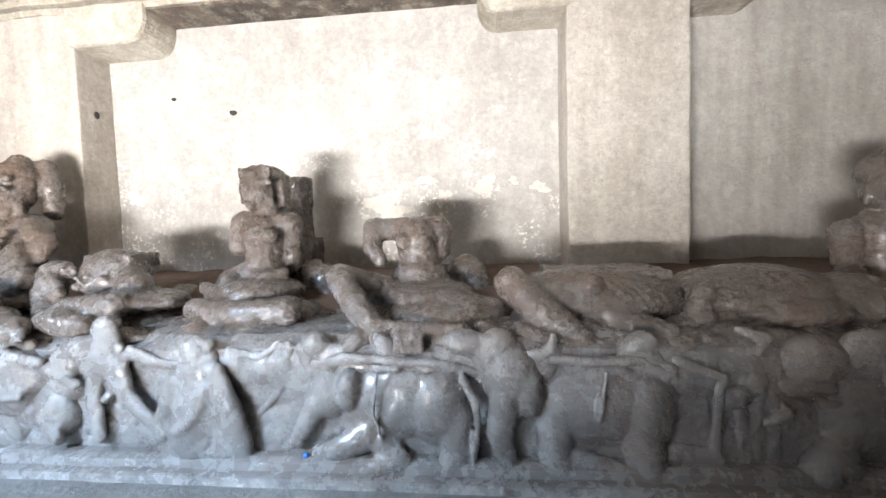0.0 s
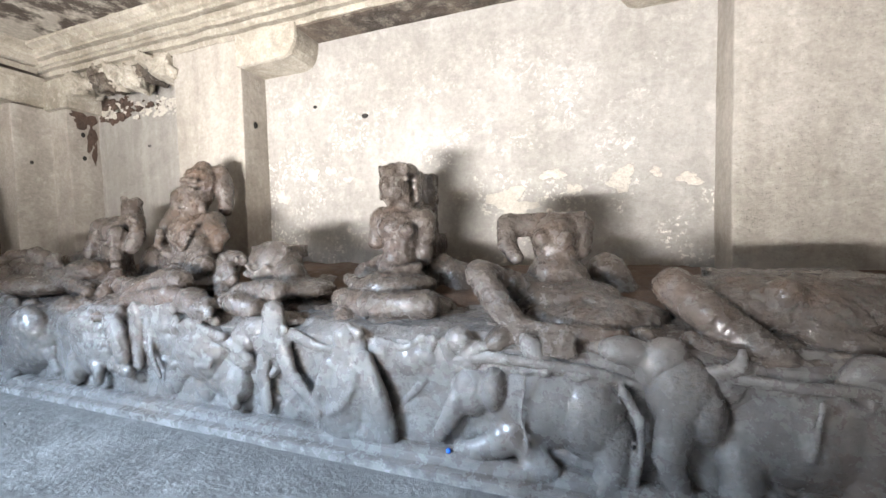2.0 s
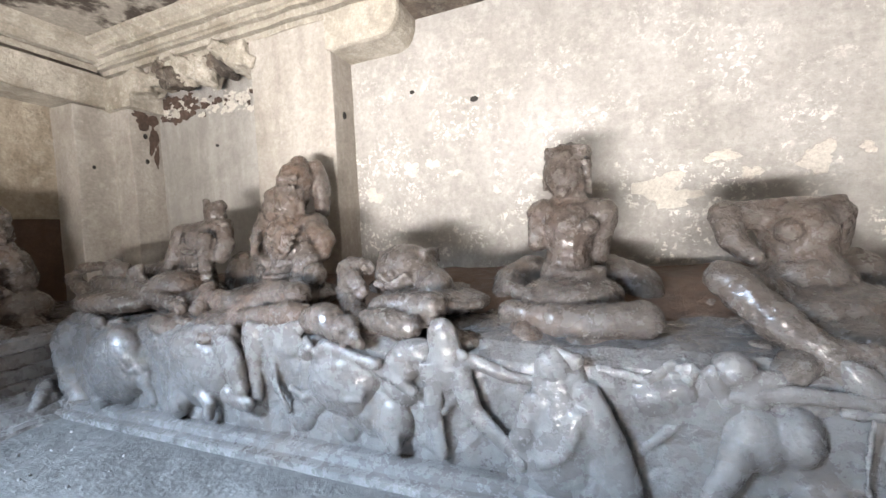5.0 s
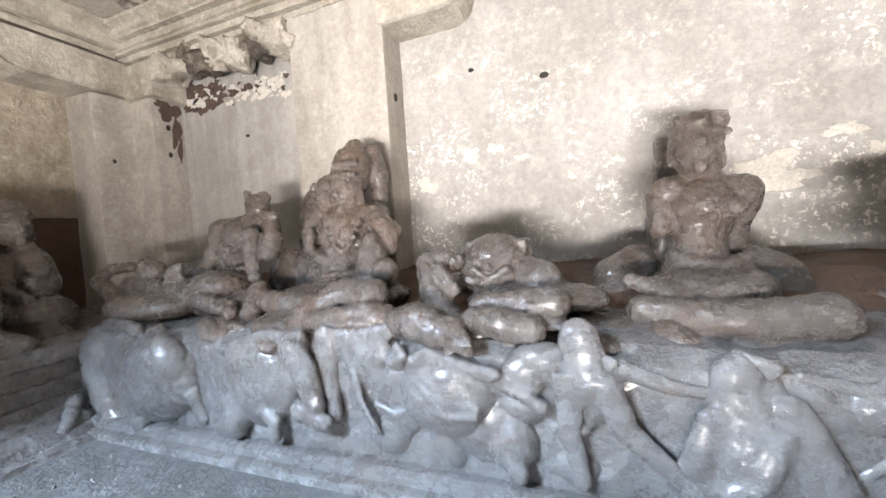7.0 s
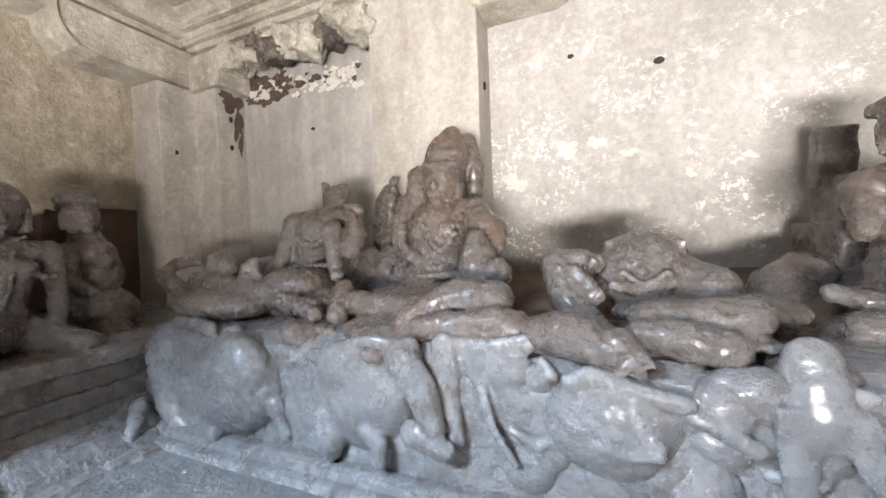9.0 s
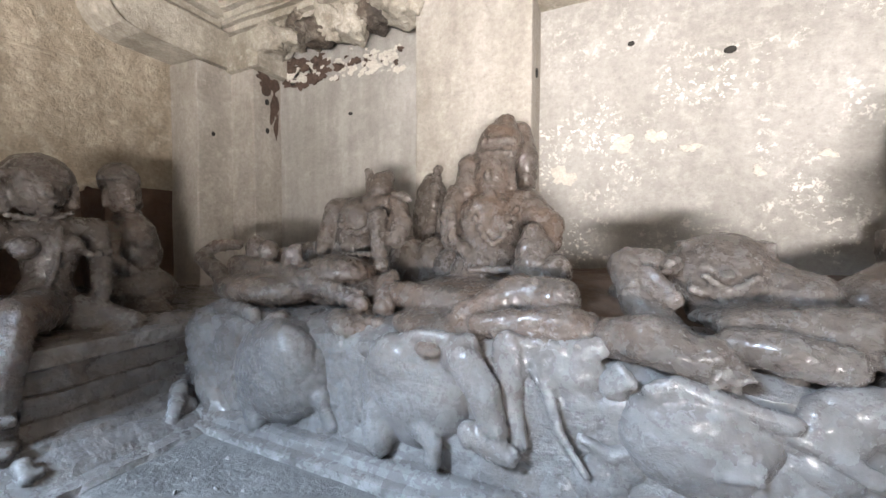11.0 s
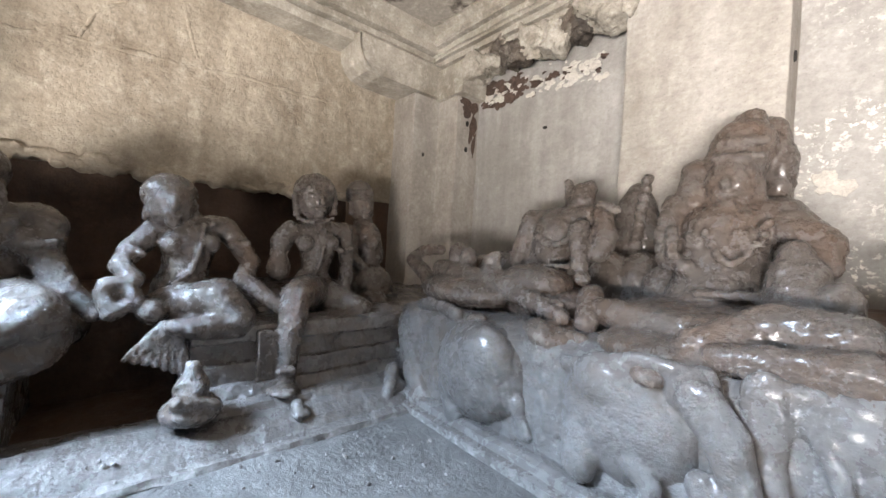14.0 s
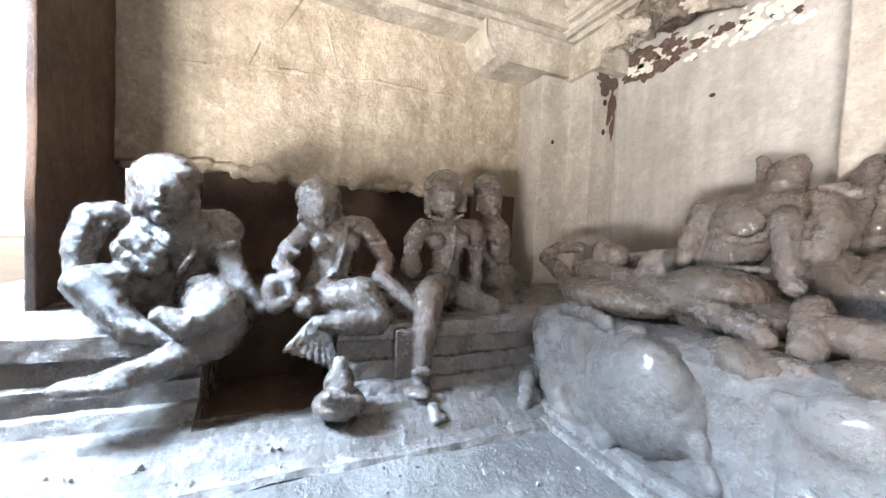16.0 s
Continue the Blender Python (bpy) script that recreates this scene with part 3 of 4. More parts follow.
# statue leaning on its long arms
h = (-6.98, 0.73, 1.53)
carving("seated_statue", [
    ("ball", h, (0.145, 0.15, 0.18)), ("ball", (-7.08, 0.72, 1.61), (0.18, 0.18, 0.16)), *face(h, (0.145, 0.155, 0.17), EAST), *beads((-6.93, 0.63, 1.61), (-6.93, 0.83, 1.63), 7, 0.028),
    ("limb", [(-7.05, 0.83, 1.44), (-7.05, 0.89, 1.38)], 0.1), *beads((-6.92, 0.75, 1.41), (-6.92, 0.99, 1.41), 8, 0.022, 0.05),
    ("limb", [(-7.05, 0.68, 1.35), (-7.05, 0.89, 1.37), (-7.05, 1.08, 1.38)], [0.1, 0.12, 0.1]),
    ("limb", [(-7.05, 0.86, 1.28), (-7.00, 0.84, 1.08), (-7.02, 0.82, 0.89)], [0.19, 0.15, 0.2]),
    ("ball", (-6.92, 0.74, 1.24), 0.08), ("ball", (-6.92, 0.97, 1.26), 0.08),
    ("limb", [(-6.90, 0.92, 1.40), (-6.83, 0.90, 1.22), (-6.84, 0.86, 1.05), (-6.84, 0.75, 0.97)], 0.02),
    ("limb", [(-7.05, 0.65, 1.34), (-6.95, 0.52, 1.20), (-6.85, 0.46, 1.09), (-6.75, 0.54, 1.01)], [0.09, 0.078, 0.066, 0.055]), *beads((-6.88, 0.50, 1.22), (-6.86, 0.57, 1.17), 4, 0.028),
    ("limb", [(-7.05, 1.09, 1.39), (-7.00, 1.18, 1.27), (-6.90, 1.26, 1.13), (-6.80, 1.19, 1.00), (-6.70, 1.32, 0.88), (-6.62, 1.47, 0.76)], [0.09, 0.078, 0.07, 0.075, 0.062, 0.055]), *beads((-6.92, 1.12, 1.26), (-6.92, 1.23, 1.28), 4, 0.028),
    ("ball", (-6.95, 0.99, 0.72), (0.34, 0.36, 0.2)), ("limb", [(-6.85, 0.71, 0.82), (-6.70, 1.02, 0.88), (-6.62, 1.13, 0.73)], [0.13, 0.14, 0.12]),
    ("limb", [(-6.62, 1.12, 0.68), (-6.56, 0.85, 0.70), (-6.56, 0.73, 0.72)], [0.1, 0.08, 0.05]), *beads((-6.68, 0.82, 0.81), (-6.60, 1.04, 0.88), 7, 0.03),
    *[("limb", [off((-6.62, 0.68, 0.73), 0, 0.012 * i), off((-6.52, 0.63, 0.46), 0, -0.12 + 0.047 * i, 0.09 - 0.022 * i)], [0.022, 0.021]) for i in range(8)],
    ("limb", [(-6.75, 0.40, 0.97), (-6.75, 0.49, 0.99), (-6.72, 0.55, 0.87), (-6.72, 0.42, 0.80), (-6.75, 0.39, 0.93)], 0.055), ("ball", (-6.78, 0.47, 0.89), (0.05, 0.1, 0.11)), ("ball", (-6.72, 0.63, 0.80), 0.09),
], "slender seated basalt statue with fanned drapery over the bench edge", group=B, voxel=0.0125, wear=0.008)
# statue with a hanging leg
h = (-7.02, 1.81, 1.69)
carving("seated_statue", [
    ("ball", h, (0.14, 0.15, 0.18)), ("ball", (-7.12, 1.84, 1.78), (0.2, 0.2, 0.19)), *face(h, (0.14, 0.155, 0.175), EAST), *beads((-6.95, 1.64, 1.52), (-6.95, 1.95, 1.54), 8, 0.022, 0.03), *beads((-6.96, 1.62, 1.79), (-6.96, 1.92, 1.83), 7, 0.035),
    *beads((-7.02, 1.62, 1.71), (-7.02, 1.64, 1.56), 4, 0.035), *beads((-7.02, 1.99, 1.74), (-7.02, 1.99, 1.60), 4, 0.035),
    ("limb", [(-7.08, 1.85, 1.51), (-7.08, 1.87, 1.44)], 0.09), ("limb", [(-7.08, 1.65, 1.39), (-7.08, 1.87, 1.42), (-7.08, 2.13, 1.43)], [0.095, 0.11, 0.095]),
    ("limb", [(-7.08, 1.88, 1.30), (-7.05, 1.85, 1.08), (-7.05, 1.83, 0.88)], [0.175, 0.13, 0.19]),
    ("ball", (-6.95, 1.71, 1.30), 0.075), ("ball", (-6.95, 1.95, 1.32), 0.075), ("limb", [(-6.94, 1.88, 1.44), (-6.89, 1.85, 1.20), (-6.90, 1.80, 1.02)], 0.018),
    ("limb", [(-7.05, 1.61, 1.41), (-7.00, 1.52, 1.30), (-6.95, 1.48, 1.14)], [0.09, 0.09, 0.07]), ("ball", (-6.98, 1.50, 1.08), (0.1, 0.1, 0.12)),
    ("limb", [(-7.05, 2.13, 1.41), (-6.98, 2.13, 1.14), (-6.90, 2.09, 0.90)], [0.085, 0.07, 0.058]), *beads((-6.92, 2.03, 1.25), (-6.92, 2.15, 1.26), 3, 0.03),
    ("limb", [(-7.00, 1.82, 0.87), (-6.62, 1.54, 0.88), (-6.52, 1.48, 0.65), (-6.50, 1.45, 0.40), (-6.48, 1.45, 0.24)], [0.17, 0.125, 0.1, 0.08, 0.075]),
    ("ball", (-6.42, 1.40, 0.22), (0.15, 0.11, 0.05)), ("limb", [(-7.00, 1.91, 0.84), (-6.78, 2.20, 0.69), (-6.66, 1.80, 0.51), (-6.60, 1.84, 0.40)], [0.16, 0.13, 0.085, 0.055]),
    ("block", (-6.55, 1.36, 0.39), (0.07, 0.12, 0.26)), *beads((-6.40, 1.37, 0.36), (-6.40, 1.47, 0.35), 5, 0.03), ("ball", (-7.00, 2.10, 0.61), (0.3, 0.3, 0.16)),
], "seated basalt statue with one leg hanging down the bench", group=B, voxel=0.0125, wear=0.008)
h = (-7.32, 2.44, 1.74)
carving("attendant_statue", [
    ("ball", h, (0.13, 0.13, 0.17)), ("ball", (-7.40, 2.45, 1.87), (0.16, 0.15, 0.16)), *face(h, (0.13, 0.14, 0.16), EAST), *beads((-7.26, 2.26, 1.87), (-7.26, 2.51, 1.89), 6, 0.03),
    ("limb", [(-7.40, 2.51, 1.55), (-7.40, 2.54, 1.41), (-7.40, 2.58, 1.21)], [0.11, 0.18, 0.19]), ("ball", (-7.26, 2.55, 1.34), 0.09), ("limb", [(-7.35, 2.36, 1.44), (-7.25, 2.31, 1.18), (-7.20, 2.43, 1.07)], [0.08, 0.07, 0.06]),
    ("ball", (-7.35, 2.55, 0.88), (0.3, 0.3, 0.24)), ("limb", [(-7.20, 2.52, 0.78), (-7.00, 2.57, 0.59), (-6.95, 2.20, 0.53)], [0.16, 0.13, 0.08]),
], "small reddish basalt attendant in the dark corner", group=B, voxel=0.012, wear=0.009)
rnd = random.Random(31)
tagged(carving("niche_edge", [("ball", (-8.38 + rnd.uniform(-0.03, 0.03), -0.9 + 3.6 * i / 60, 1.93 + rnd.uniform(-0.06, 0.05)), (rnd.uniform(0.04, 0.09), rnd.uniform(0.05, 0.12), rnd.uniform(0.03, 0.08))) for i in range(61)],
               "ragged lower edge of the overhanging end wall", "rock edge", M_WALL, 0.016, 0.014), kind="structure")
carving("stone_stump", [
    ("ball", (-6.30, 0.83, 0.25), (0.16, 0.17, 0.09)), ("ball", (-6.32, 0.83, 0.37), (0.1, 0.1, 0.12)), ("ball", (-6.33, 0.83, 0.46), (0.06, 0.06, 0.09)),
    *beads((-6.20, 0.74, 0.34), (-6.20, 0.92, 0.29), 5, 0.045),
], "knobbed broken stone stump standing on the bench ledge", "stump")
carving("rock_ridge", [("limb", [(-6.38, 2.34, 0.22), (-6.24, 2.24, 0.15), (-6.14, 2.10, 0.02)], [0.07, 0.06, 0.05]), ("ball", (-6.28, 2.30, 0.06), (0.12, 0.12, 0.14)), ("ball", (-6.16, 2.14, 0.0), (0.12, 0.14, 0.07))],
        "sharp leftover ridge of rock beside the floor edge", "ridge", M_FRIEZE)
carving("broken_stub", [("limb", [(-6.22, 1.44, 0.17), (-6.14, 1.44, 0.12), (-6.14, 1.49, 0.13)], [0.045, 0.04, 0.03])], "small broken stub on the ledge", "stub", M_FRIEZE)

# broken cornice blocks by the corner, and fissures of the end wall
rnd = random.Random(11)
for i in range(9):
    x = -7.25 + 0.24 * i
    c = (x, 3.98 + rnd.uniform(-0.04, 0.08), 3.74 + rnd.uniform(-0.09, 0.08))
    carving("cornice_block", [("block", c, (rnd.uniform(0.12, 0.2), rnd.uniform(0.16, 0.26), rnd.uniform(0.07, 0.16)), (rnd.uniform(-24, 24), rnd.uniform(-30, 30), rnd.uniform(-35, 35))),
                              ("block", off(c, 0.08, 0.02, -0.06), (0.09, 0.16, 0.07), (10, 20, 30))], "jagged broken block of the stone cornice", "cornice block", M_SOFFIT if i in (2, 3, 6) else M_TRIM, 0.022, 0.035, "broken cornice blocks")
for pts, r in (([(-8.36, -1.00, 2.92), (-8.36, -0.59, 2.91), (-8.36, -0.31, 2.95), (-8.36, 0.09, 3.02), (-8.36, 0.30, 3.01), (-8.36, 0.52, 3.03), (-8.36, 1.00, 3.07), (-8.36, 1.38, 3.11), (-8.36, 1.87, 3.11), (-8.36, 2.40, 3.14)], 0.028),
               ([(-8.36, 0.09, 3.04), (-8.36, 0.19, 3.28), (-8.36, 0.40, 3.51), (-8.36, 0.56, 3.79)], 0.022), ([(-8.36, 0.82, 3.89), (-8.36, 0.87, 3.54), (-8.36, 0.98, 3.19)], 0.02), ([(-8.36, 1.76, 3.93), (-8.36, 2.10, 3.74), (-8.36, 2.27, 3.40)], 0.024)):
    tagged(carving("rock_fissure", [("limb", [off(p, rnd.uniform(-0.012, 0.012), 0, rnd.uniform(-0.02, 0.02)) for p in pts], [r * rnd.uniform(0.7, 1.3) for _ in pts])], "raised ragged edge of a crack in the end wall", "fissure", M_WALL, 0.014, 0.014), kind="structure")

A = "statues on the long bench"
carving("fallen_statue", [
    ("limb", [(-6.86, 2.85, 1.22), (-6.67, 2.85, 1.30), (-6.47, 2.90, 1.31)], [0.05, 0.06, 0.05]), ("limb", [(-6.80, 2.80, 1.19), (-6.53, 2.75, 1.08), (-6.32, 2.70, 0.93)], [0.07, 0.075, 0.06]),
    ("limb", [(-6.31, 2.80, 1.13), (-5.41, 2.75, 1.04), (-4.96, 2.70, 0.92)], [0.1, 0.1, 0.06]), ("ball", (-6.16, 2.85, 1.27), (0.08, 0.09, 0.13)), ("ball", (-6.02, 2.85, 1.25), (0.07, 0.09, 0.11)),
    ("limb", [(-5.72, 2.75, 1.14), (-5.68, 2.75, 1.25), (-5.63, 2.78, 1.29), (-5.61, 2.78, 1.20)], 0.045), ("ball", (-5.94, 2.75, 0.97), (0.5, 0.3, 0.14)),
    ("ball", (-5.36, 2.95, 1.11), (0.3, 0.25, 0.14)), ("limb", [(-6.48, 3.20, 1.10), (-5.83, 3.20, 1.22)], 0.13),
], "fallen, broken basalt limbs lying on the bench end", "statue fragment")
carving("seated_statue", [
    ("limb", [(-5.63, 3.25, 1.62), (-5.09, 3.25, 1.64)], [0.1, 0.1]), ("limb", [(-5.37, 3.25, 1.52), (-5.46, 3.25, 1.28), (-5.48, 3.25, 1.08)], [0.2, 0.16, 0.2]),
    ("ball", (-5.20, 3.30, 1.79), (0.11, 0.11, 0.14)), ("ball", (-5.16, 3.32, 1.88), (0.07, 0.07, 0.07)), ("limb", [(-5.30, 3.30, 1.79), (-5.33, 3.30, 1.94)], [0.06, 0.035]),
    ("limb", [(-5.60, 3.20, 1.62), (-5.65, 3.15, 1.43), (-5.66, 3.10, 1.26)], [0.095, 0.08, 0.07]),
    ("limb", [(-4.97, 3.20, 1.67), (-4.91, 3.15, 1.49), (-4.93, 3.10, 1.36)], [0.075, 0.085, 0.07]), ("limb", [(-5.07, 3.05, 1.53), (-5.02, 3.00, 1.25)], [0.08, 0.06]), ("ball", (-4.98, 2.98, 1.17), 0.06),
    ("ball", (-5.31, 3.05, 0.95), (0.42, 0.32, 0.17)), ("limb", [(-4.86, 2.90, 1.06), (-4.81, 2.75, 0.90)], [0.09, 0.08]), *beads((-5.41, 3.04, 1.47), (-5.13, 3.04, 1.47), 7, 0.03, 0.06), *beads((-5.43, 3.03, 1.24), (-5.13, 3.03, 1.25), 7, 0.026), *beads((-4.93, 3.08, 1.71), (-4.81, 3.08, 1.67), 4, 0.035), *beads((-5.43, 2.80, 1.04), (-4.99, 2.74, 0.99), 9, 0.035),
    *beads((-5.12, 2.60, 0.83), (-4.75, 2.60, 0.82), 6, 0.055), *beads((-5.01, 2.55, 0.75), (-4.78, 2.55, 0.74), 4, 0.05),
], "headless broken basalt statue seated on the bench", group=A)
carving("back_rock", [("ball", (-5.01, 3.45, 1.09), (0.22, 0.2, 0.3)), ("ball", (-4.79, 3.50, 1.14), (0.16, 0.2, 0.26)), ("ball", (-4.97, 3.80, 1.49), (0.2, 0.12, 0.5)), ("ball", (-4.57, 3.35, 1.11), (0.14, 0.16, 0.2))],
        "rough unfinished rock standing between two statues", "rock")
h = (-4.21, 3.30, 1.83)
carving("crowned_statue", [
    ("ball", h, (0.145, 0.15, 0.2)), *face(h, (0.14, 0.15, 0.19), SOUTH), ("limb", [(-4.22, 3.36, 1.94), (-4.19, 3.38, 2.08), (-4.16, 3.40, 2.22)], [0.165, 0.17, 0.09]), *beads((-4.28, 3.20, 1.98), (-4.06, 3.20, 1.97), 7, 0.026),
    *beads((-4.26, 3.22, 2.08), (-4.06, 3.22, 2.06), 6, 0.03), ("limb", [(-4.09, 3.55, 2.20), (-4.03, 3.55, 2.00), (-4.03, 3.55, 1.76)], [0.09, 0.1, 0.07]),
    ("limb", [(-4.21, 3.35, 1.74), (-4.21, 3.35, 1.66)], 0.1), ("limb", [(-4.50, 3.35, 1.63), (-3.97, 3.35, 1.62)], [0.12, 0.12]),
    ("limb", [(-4.24, 3.35, 1.50), (-4.24, 3.32, 1.30), (-4.26, 3.30, 1.09)], [0.26, 0.22, 0.28]), *beads((-4.28, 3.08, 1.52), (-4.01, 3.10, 1.52), 10, 0.024, 0.18), *beads((-4.46, 3.10, 1.53), (-4.44, 3.06, 1.38), 4, 0.04), *beads((-4.28, 3.02, 1.16), (-4.02, 3.02, 1.17), 8, 0.03), *beads((-4.86, 3.70, 1.99), (-4.92, 3.65, 1.38), 9, 0.05), ("ball", (-4.13, 3.17, 1.48), 0.088), ("ball", (-4.34, 3.17, 1.47), 0.080),
    *beads((-4.31, 3.12, 1.58), (-4.00, 3.14, 1.58), 9, 0.028, 0.12),
    ("limb", [(-4.41, 3.30, 1.75), (-4.42, 3.30, 1.92)], [0.11, 0.08]), ("ball", (-4.40, 3.30, 1.96), 0.05),
    ("limb", [(-4.51, 3.30, 1.71), (-4.53, 3.20, 1.51), (-4.50, 3.15, 1.36), (-4.37, 3.10, 1.30)], [0.09, 0.075, 0.065, 0.06]),
    ("limb", [(-3.92, 3.30, 1.57), (-3.80, 3.25, 1.46), (-3.78, 3.20, 1.35)], [0.11, 0.1, 0.07]), ("ball", (-3.88, 3.10, 1.39), (0.08, 0.08, 0.1)), ("limb", [(-3.87, 3.10, 1.29), (-3.85, 3.05, 1.10)], [0.13, 0.16]), ("ball", (-3.72, 3.00, 1.18), 0.1),
    ("ball", (-4.22, 3.15, 0.98), (0.6, 0.4, 0.14)), ("limb", [(-4.78, 2.85, 0.99), (-4.16, 2.75, 0.97)], [0.09, 0.1]), ("limb", [(-4.18, 2.62, 0.93), (-3.88, 2.75, 1.06), (-3.66, 2.70, 1.05)], [0.08, 0.12, 0.12]),
    ("limb", [(-4.05, 2.55, 0.91), (-3.61, 2.55, 0.97), (-3.51, 2.60, 0.91)], [0.07, 0.08, 0.1]), *[("limb", [off((-3.97, 2.50, 0.90), 0.05 * i), off((-3.93, 2.46, 0.87), 0.05 * i)], 0.02) for i in range(9)],
    ("ball", (-4.31, 2.75, 0.84), (0.4, 0.3, 0.12)), ("ball", (-4.38, 2.58, 0.83), (0.14, 0.12, 0.09)),
], "crowned basalt statue holding a child, seated on the bench", group=A)
carving("leaning_fragment", [
    ("limb", [(-3.33, 2.95, 1.23), (-3.27, 2.85, 1.06), (-3.16, 2.75, 0.94), (-3.08, 2.65, 0.88)], [0.1, 0.11, 0.09, 0.08]), ("ball", (-3.12, 2.90, 1.25), (0.06, 0.04, 0.06)), ("ball", (-3.13, 2.86, 1.25), 0.03),
    *beads((-3.22, 2.85, 1.20), (-3.11, 2.80, 1.08), 6, 0.045), *beads((-3.33, 2.95, 1.29), (-3.18, 2.92, 1.28), 4, 0.05), ("limb", [(-3.39, 2.55, 0.91), (-3.24, 2.50, 0.94), (-3.08, 2.45, 0.88)], [0.1, 0.12, 0.09]),
    *[("limb", [off((-3.06, 2.42, 0.90), 0.025 * i), off((-3.03, 2.38, 0.80), 0.03 * i, 0, 0.012 * i)], [0.03, 0.018]) for i in range(5)], ("ball", (-3.04, 2.45, 0.92), (0.1, 0.09, 0.07)),
], "broken leaning arm and hand of basalt on the bench", "statue fragment")
carving("broken_bust", [
    ("ball", (-2.88, 3.05, 1.18), (0.26, 0.22, 0.24)), ("block", (-2.87, 3.10, 1.31), (0.2, 0.15, 0.06)), ("limb", [(-2.99, 2.82, 1.2), (-2.88, 2.80, 1.13), (-2.77, 2.82, 1.2)], 0.018), ("limb", [(-3.03, 2.85, 1.13), (-2.89, 2.82, 1.10), (-2.76, 2.85, 1.16)], 0.03), ("ball", (-2.89, 2.82, 1.21), 0.025),
    ("limb", [(-2.71, 3.00, 1.16), (-2.57, 2.90, 1.10)], [0.12, 0.13]), ("ball", (-2.62, 2.92, 1.0), (0.44, 0.3, 0.1)), ("limb", [(-2.90, 2.65, 1.00), (-2.50, 2.65, 1.01)], [0.08, 0.1]),
    ("limb", [(-2.94, 2.55, 0.94), (-2.76, 2.50, 0.93), (-2.60, 2.50, 0.91)], [0.07, 0.09, 0.08]), *[("limb", [off((-2.90, 2.60, 0.99), 0.06 * i, 0, -0.01 * i), off((-2.87, 2.56, 0.97), 0.06 * i, 0, -0.01 * i)], 0.022) for i in range(9)],
], "headless round-bellied basalt bust on the bench", "statue fragment")
h = (-1.69, 3.15, 1.86)
carving("seated_statue", [
    ("ball", h, (0.13, 0.14, 0.19)), ("ball", (-1.66, 3.20, 1.98), (0.16, 0.13, 0.075)), ("block", (-1.57, 3.30, 1.85), (0.065, 0.07, 0.14)), ("block", (-1.67, 3.20, 1.985), (0.135, 0.12, 0.04)), ("block", (-1.68, 3.90, 1.86), (0.1, 0.07, 0.19), (0, 2, 0)), ("block", (-1.68, 3.62, 1.42), (0.07, 0.4, 0.3)), ("block", (-1.68, 3.75, 1.22), (0.16, 0.3, 0.22)), ("limb", [(-1.97, 3.52, 1.12), (-2.12, 3.44, 1.04), (-2.18, 3.32, 0.88)], [0.15, 0.16, 0.12]), *beads((-1.76, 3.08, 1.93), (-1.55, 3.08, 1.90), 6, 0.025), *face(h, (0.12, 0.14, 0.18), SOUTH),
    ("limb", [(-1.64, 3.20, 1.68), (-1.65, 3.20, 1.61)], 0.1), ("limb", [(-1.83, 3.20, 1.59), (-1.45, 3.20, 1.57)], [0.1, 0.1]),
    ("limb", [(-1.66, 3.20, 1.49), (-1.68, 3.20, 1.29), (-1.69, 3.20, 1.12)], [0.19, 0.145, 0.19]), ("ball", (-1.68, 3.05, 1.49), 0.064), ("ball", (-1.54, 3.05, 1.48), 0.064),
    ("limb", [(-1.87, 3.20, 1.59), (-1.88, 3.15, 1.39)], [0.085, 0.065]), ("limb", [(-1.43, 3.20, 1.56), (-1.46, 3.25, 1.39), (-1.50, 3.30, 1.24)], [0.085, 0.07, 0.08]),
    ("limb", [(-1.80, 3.10, 1.20), (-1.63, 3.02, 1.14), (-1.48, 3.10, 1.17)], 0.05), ("ball", (-1.66, 3.10, 1.03), (0.34, 0.3, 0.13)),
    ("limb", [(-2.03, 2.85, 0.94), (-1.63, 2.72, 0.92), (-1.27, 2.75, 0.94)], [0.09, 0.1, 0.11]), ("limb", [(-2.07, 3.00, 1.08), (-1.79, 2.85, 1.00)], [0.05, 0.06]), ("ball", (-1.63, 3.00, 0.88), (0.5, 0.35, 0.13)),
    ("limb", [(-1.40, 3.50, 1.10), (-1.22, 3.45, 1.02), (-1.13, 3.35, 0.86)], [0.16, 0.17, 0.12]),
], "seated basalt statue with half its head broken away", group=A)
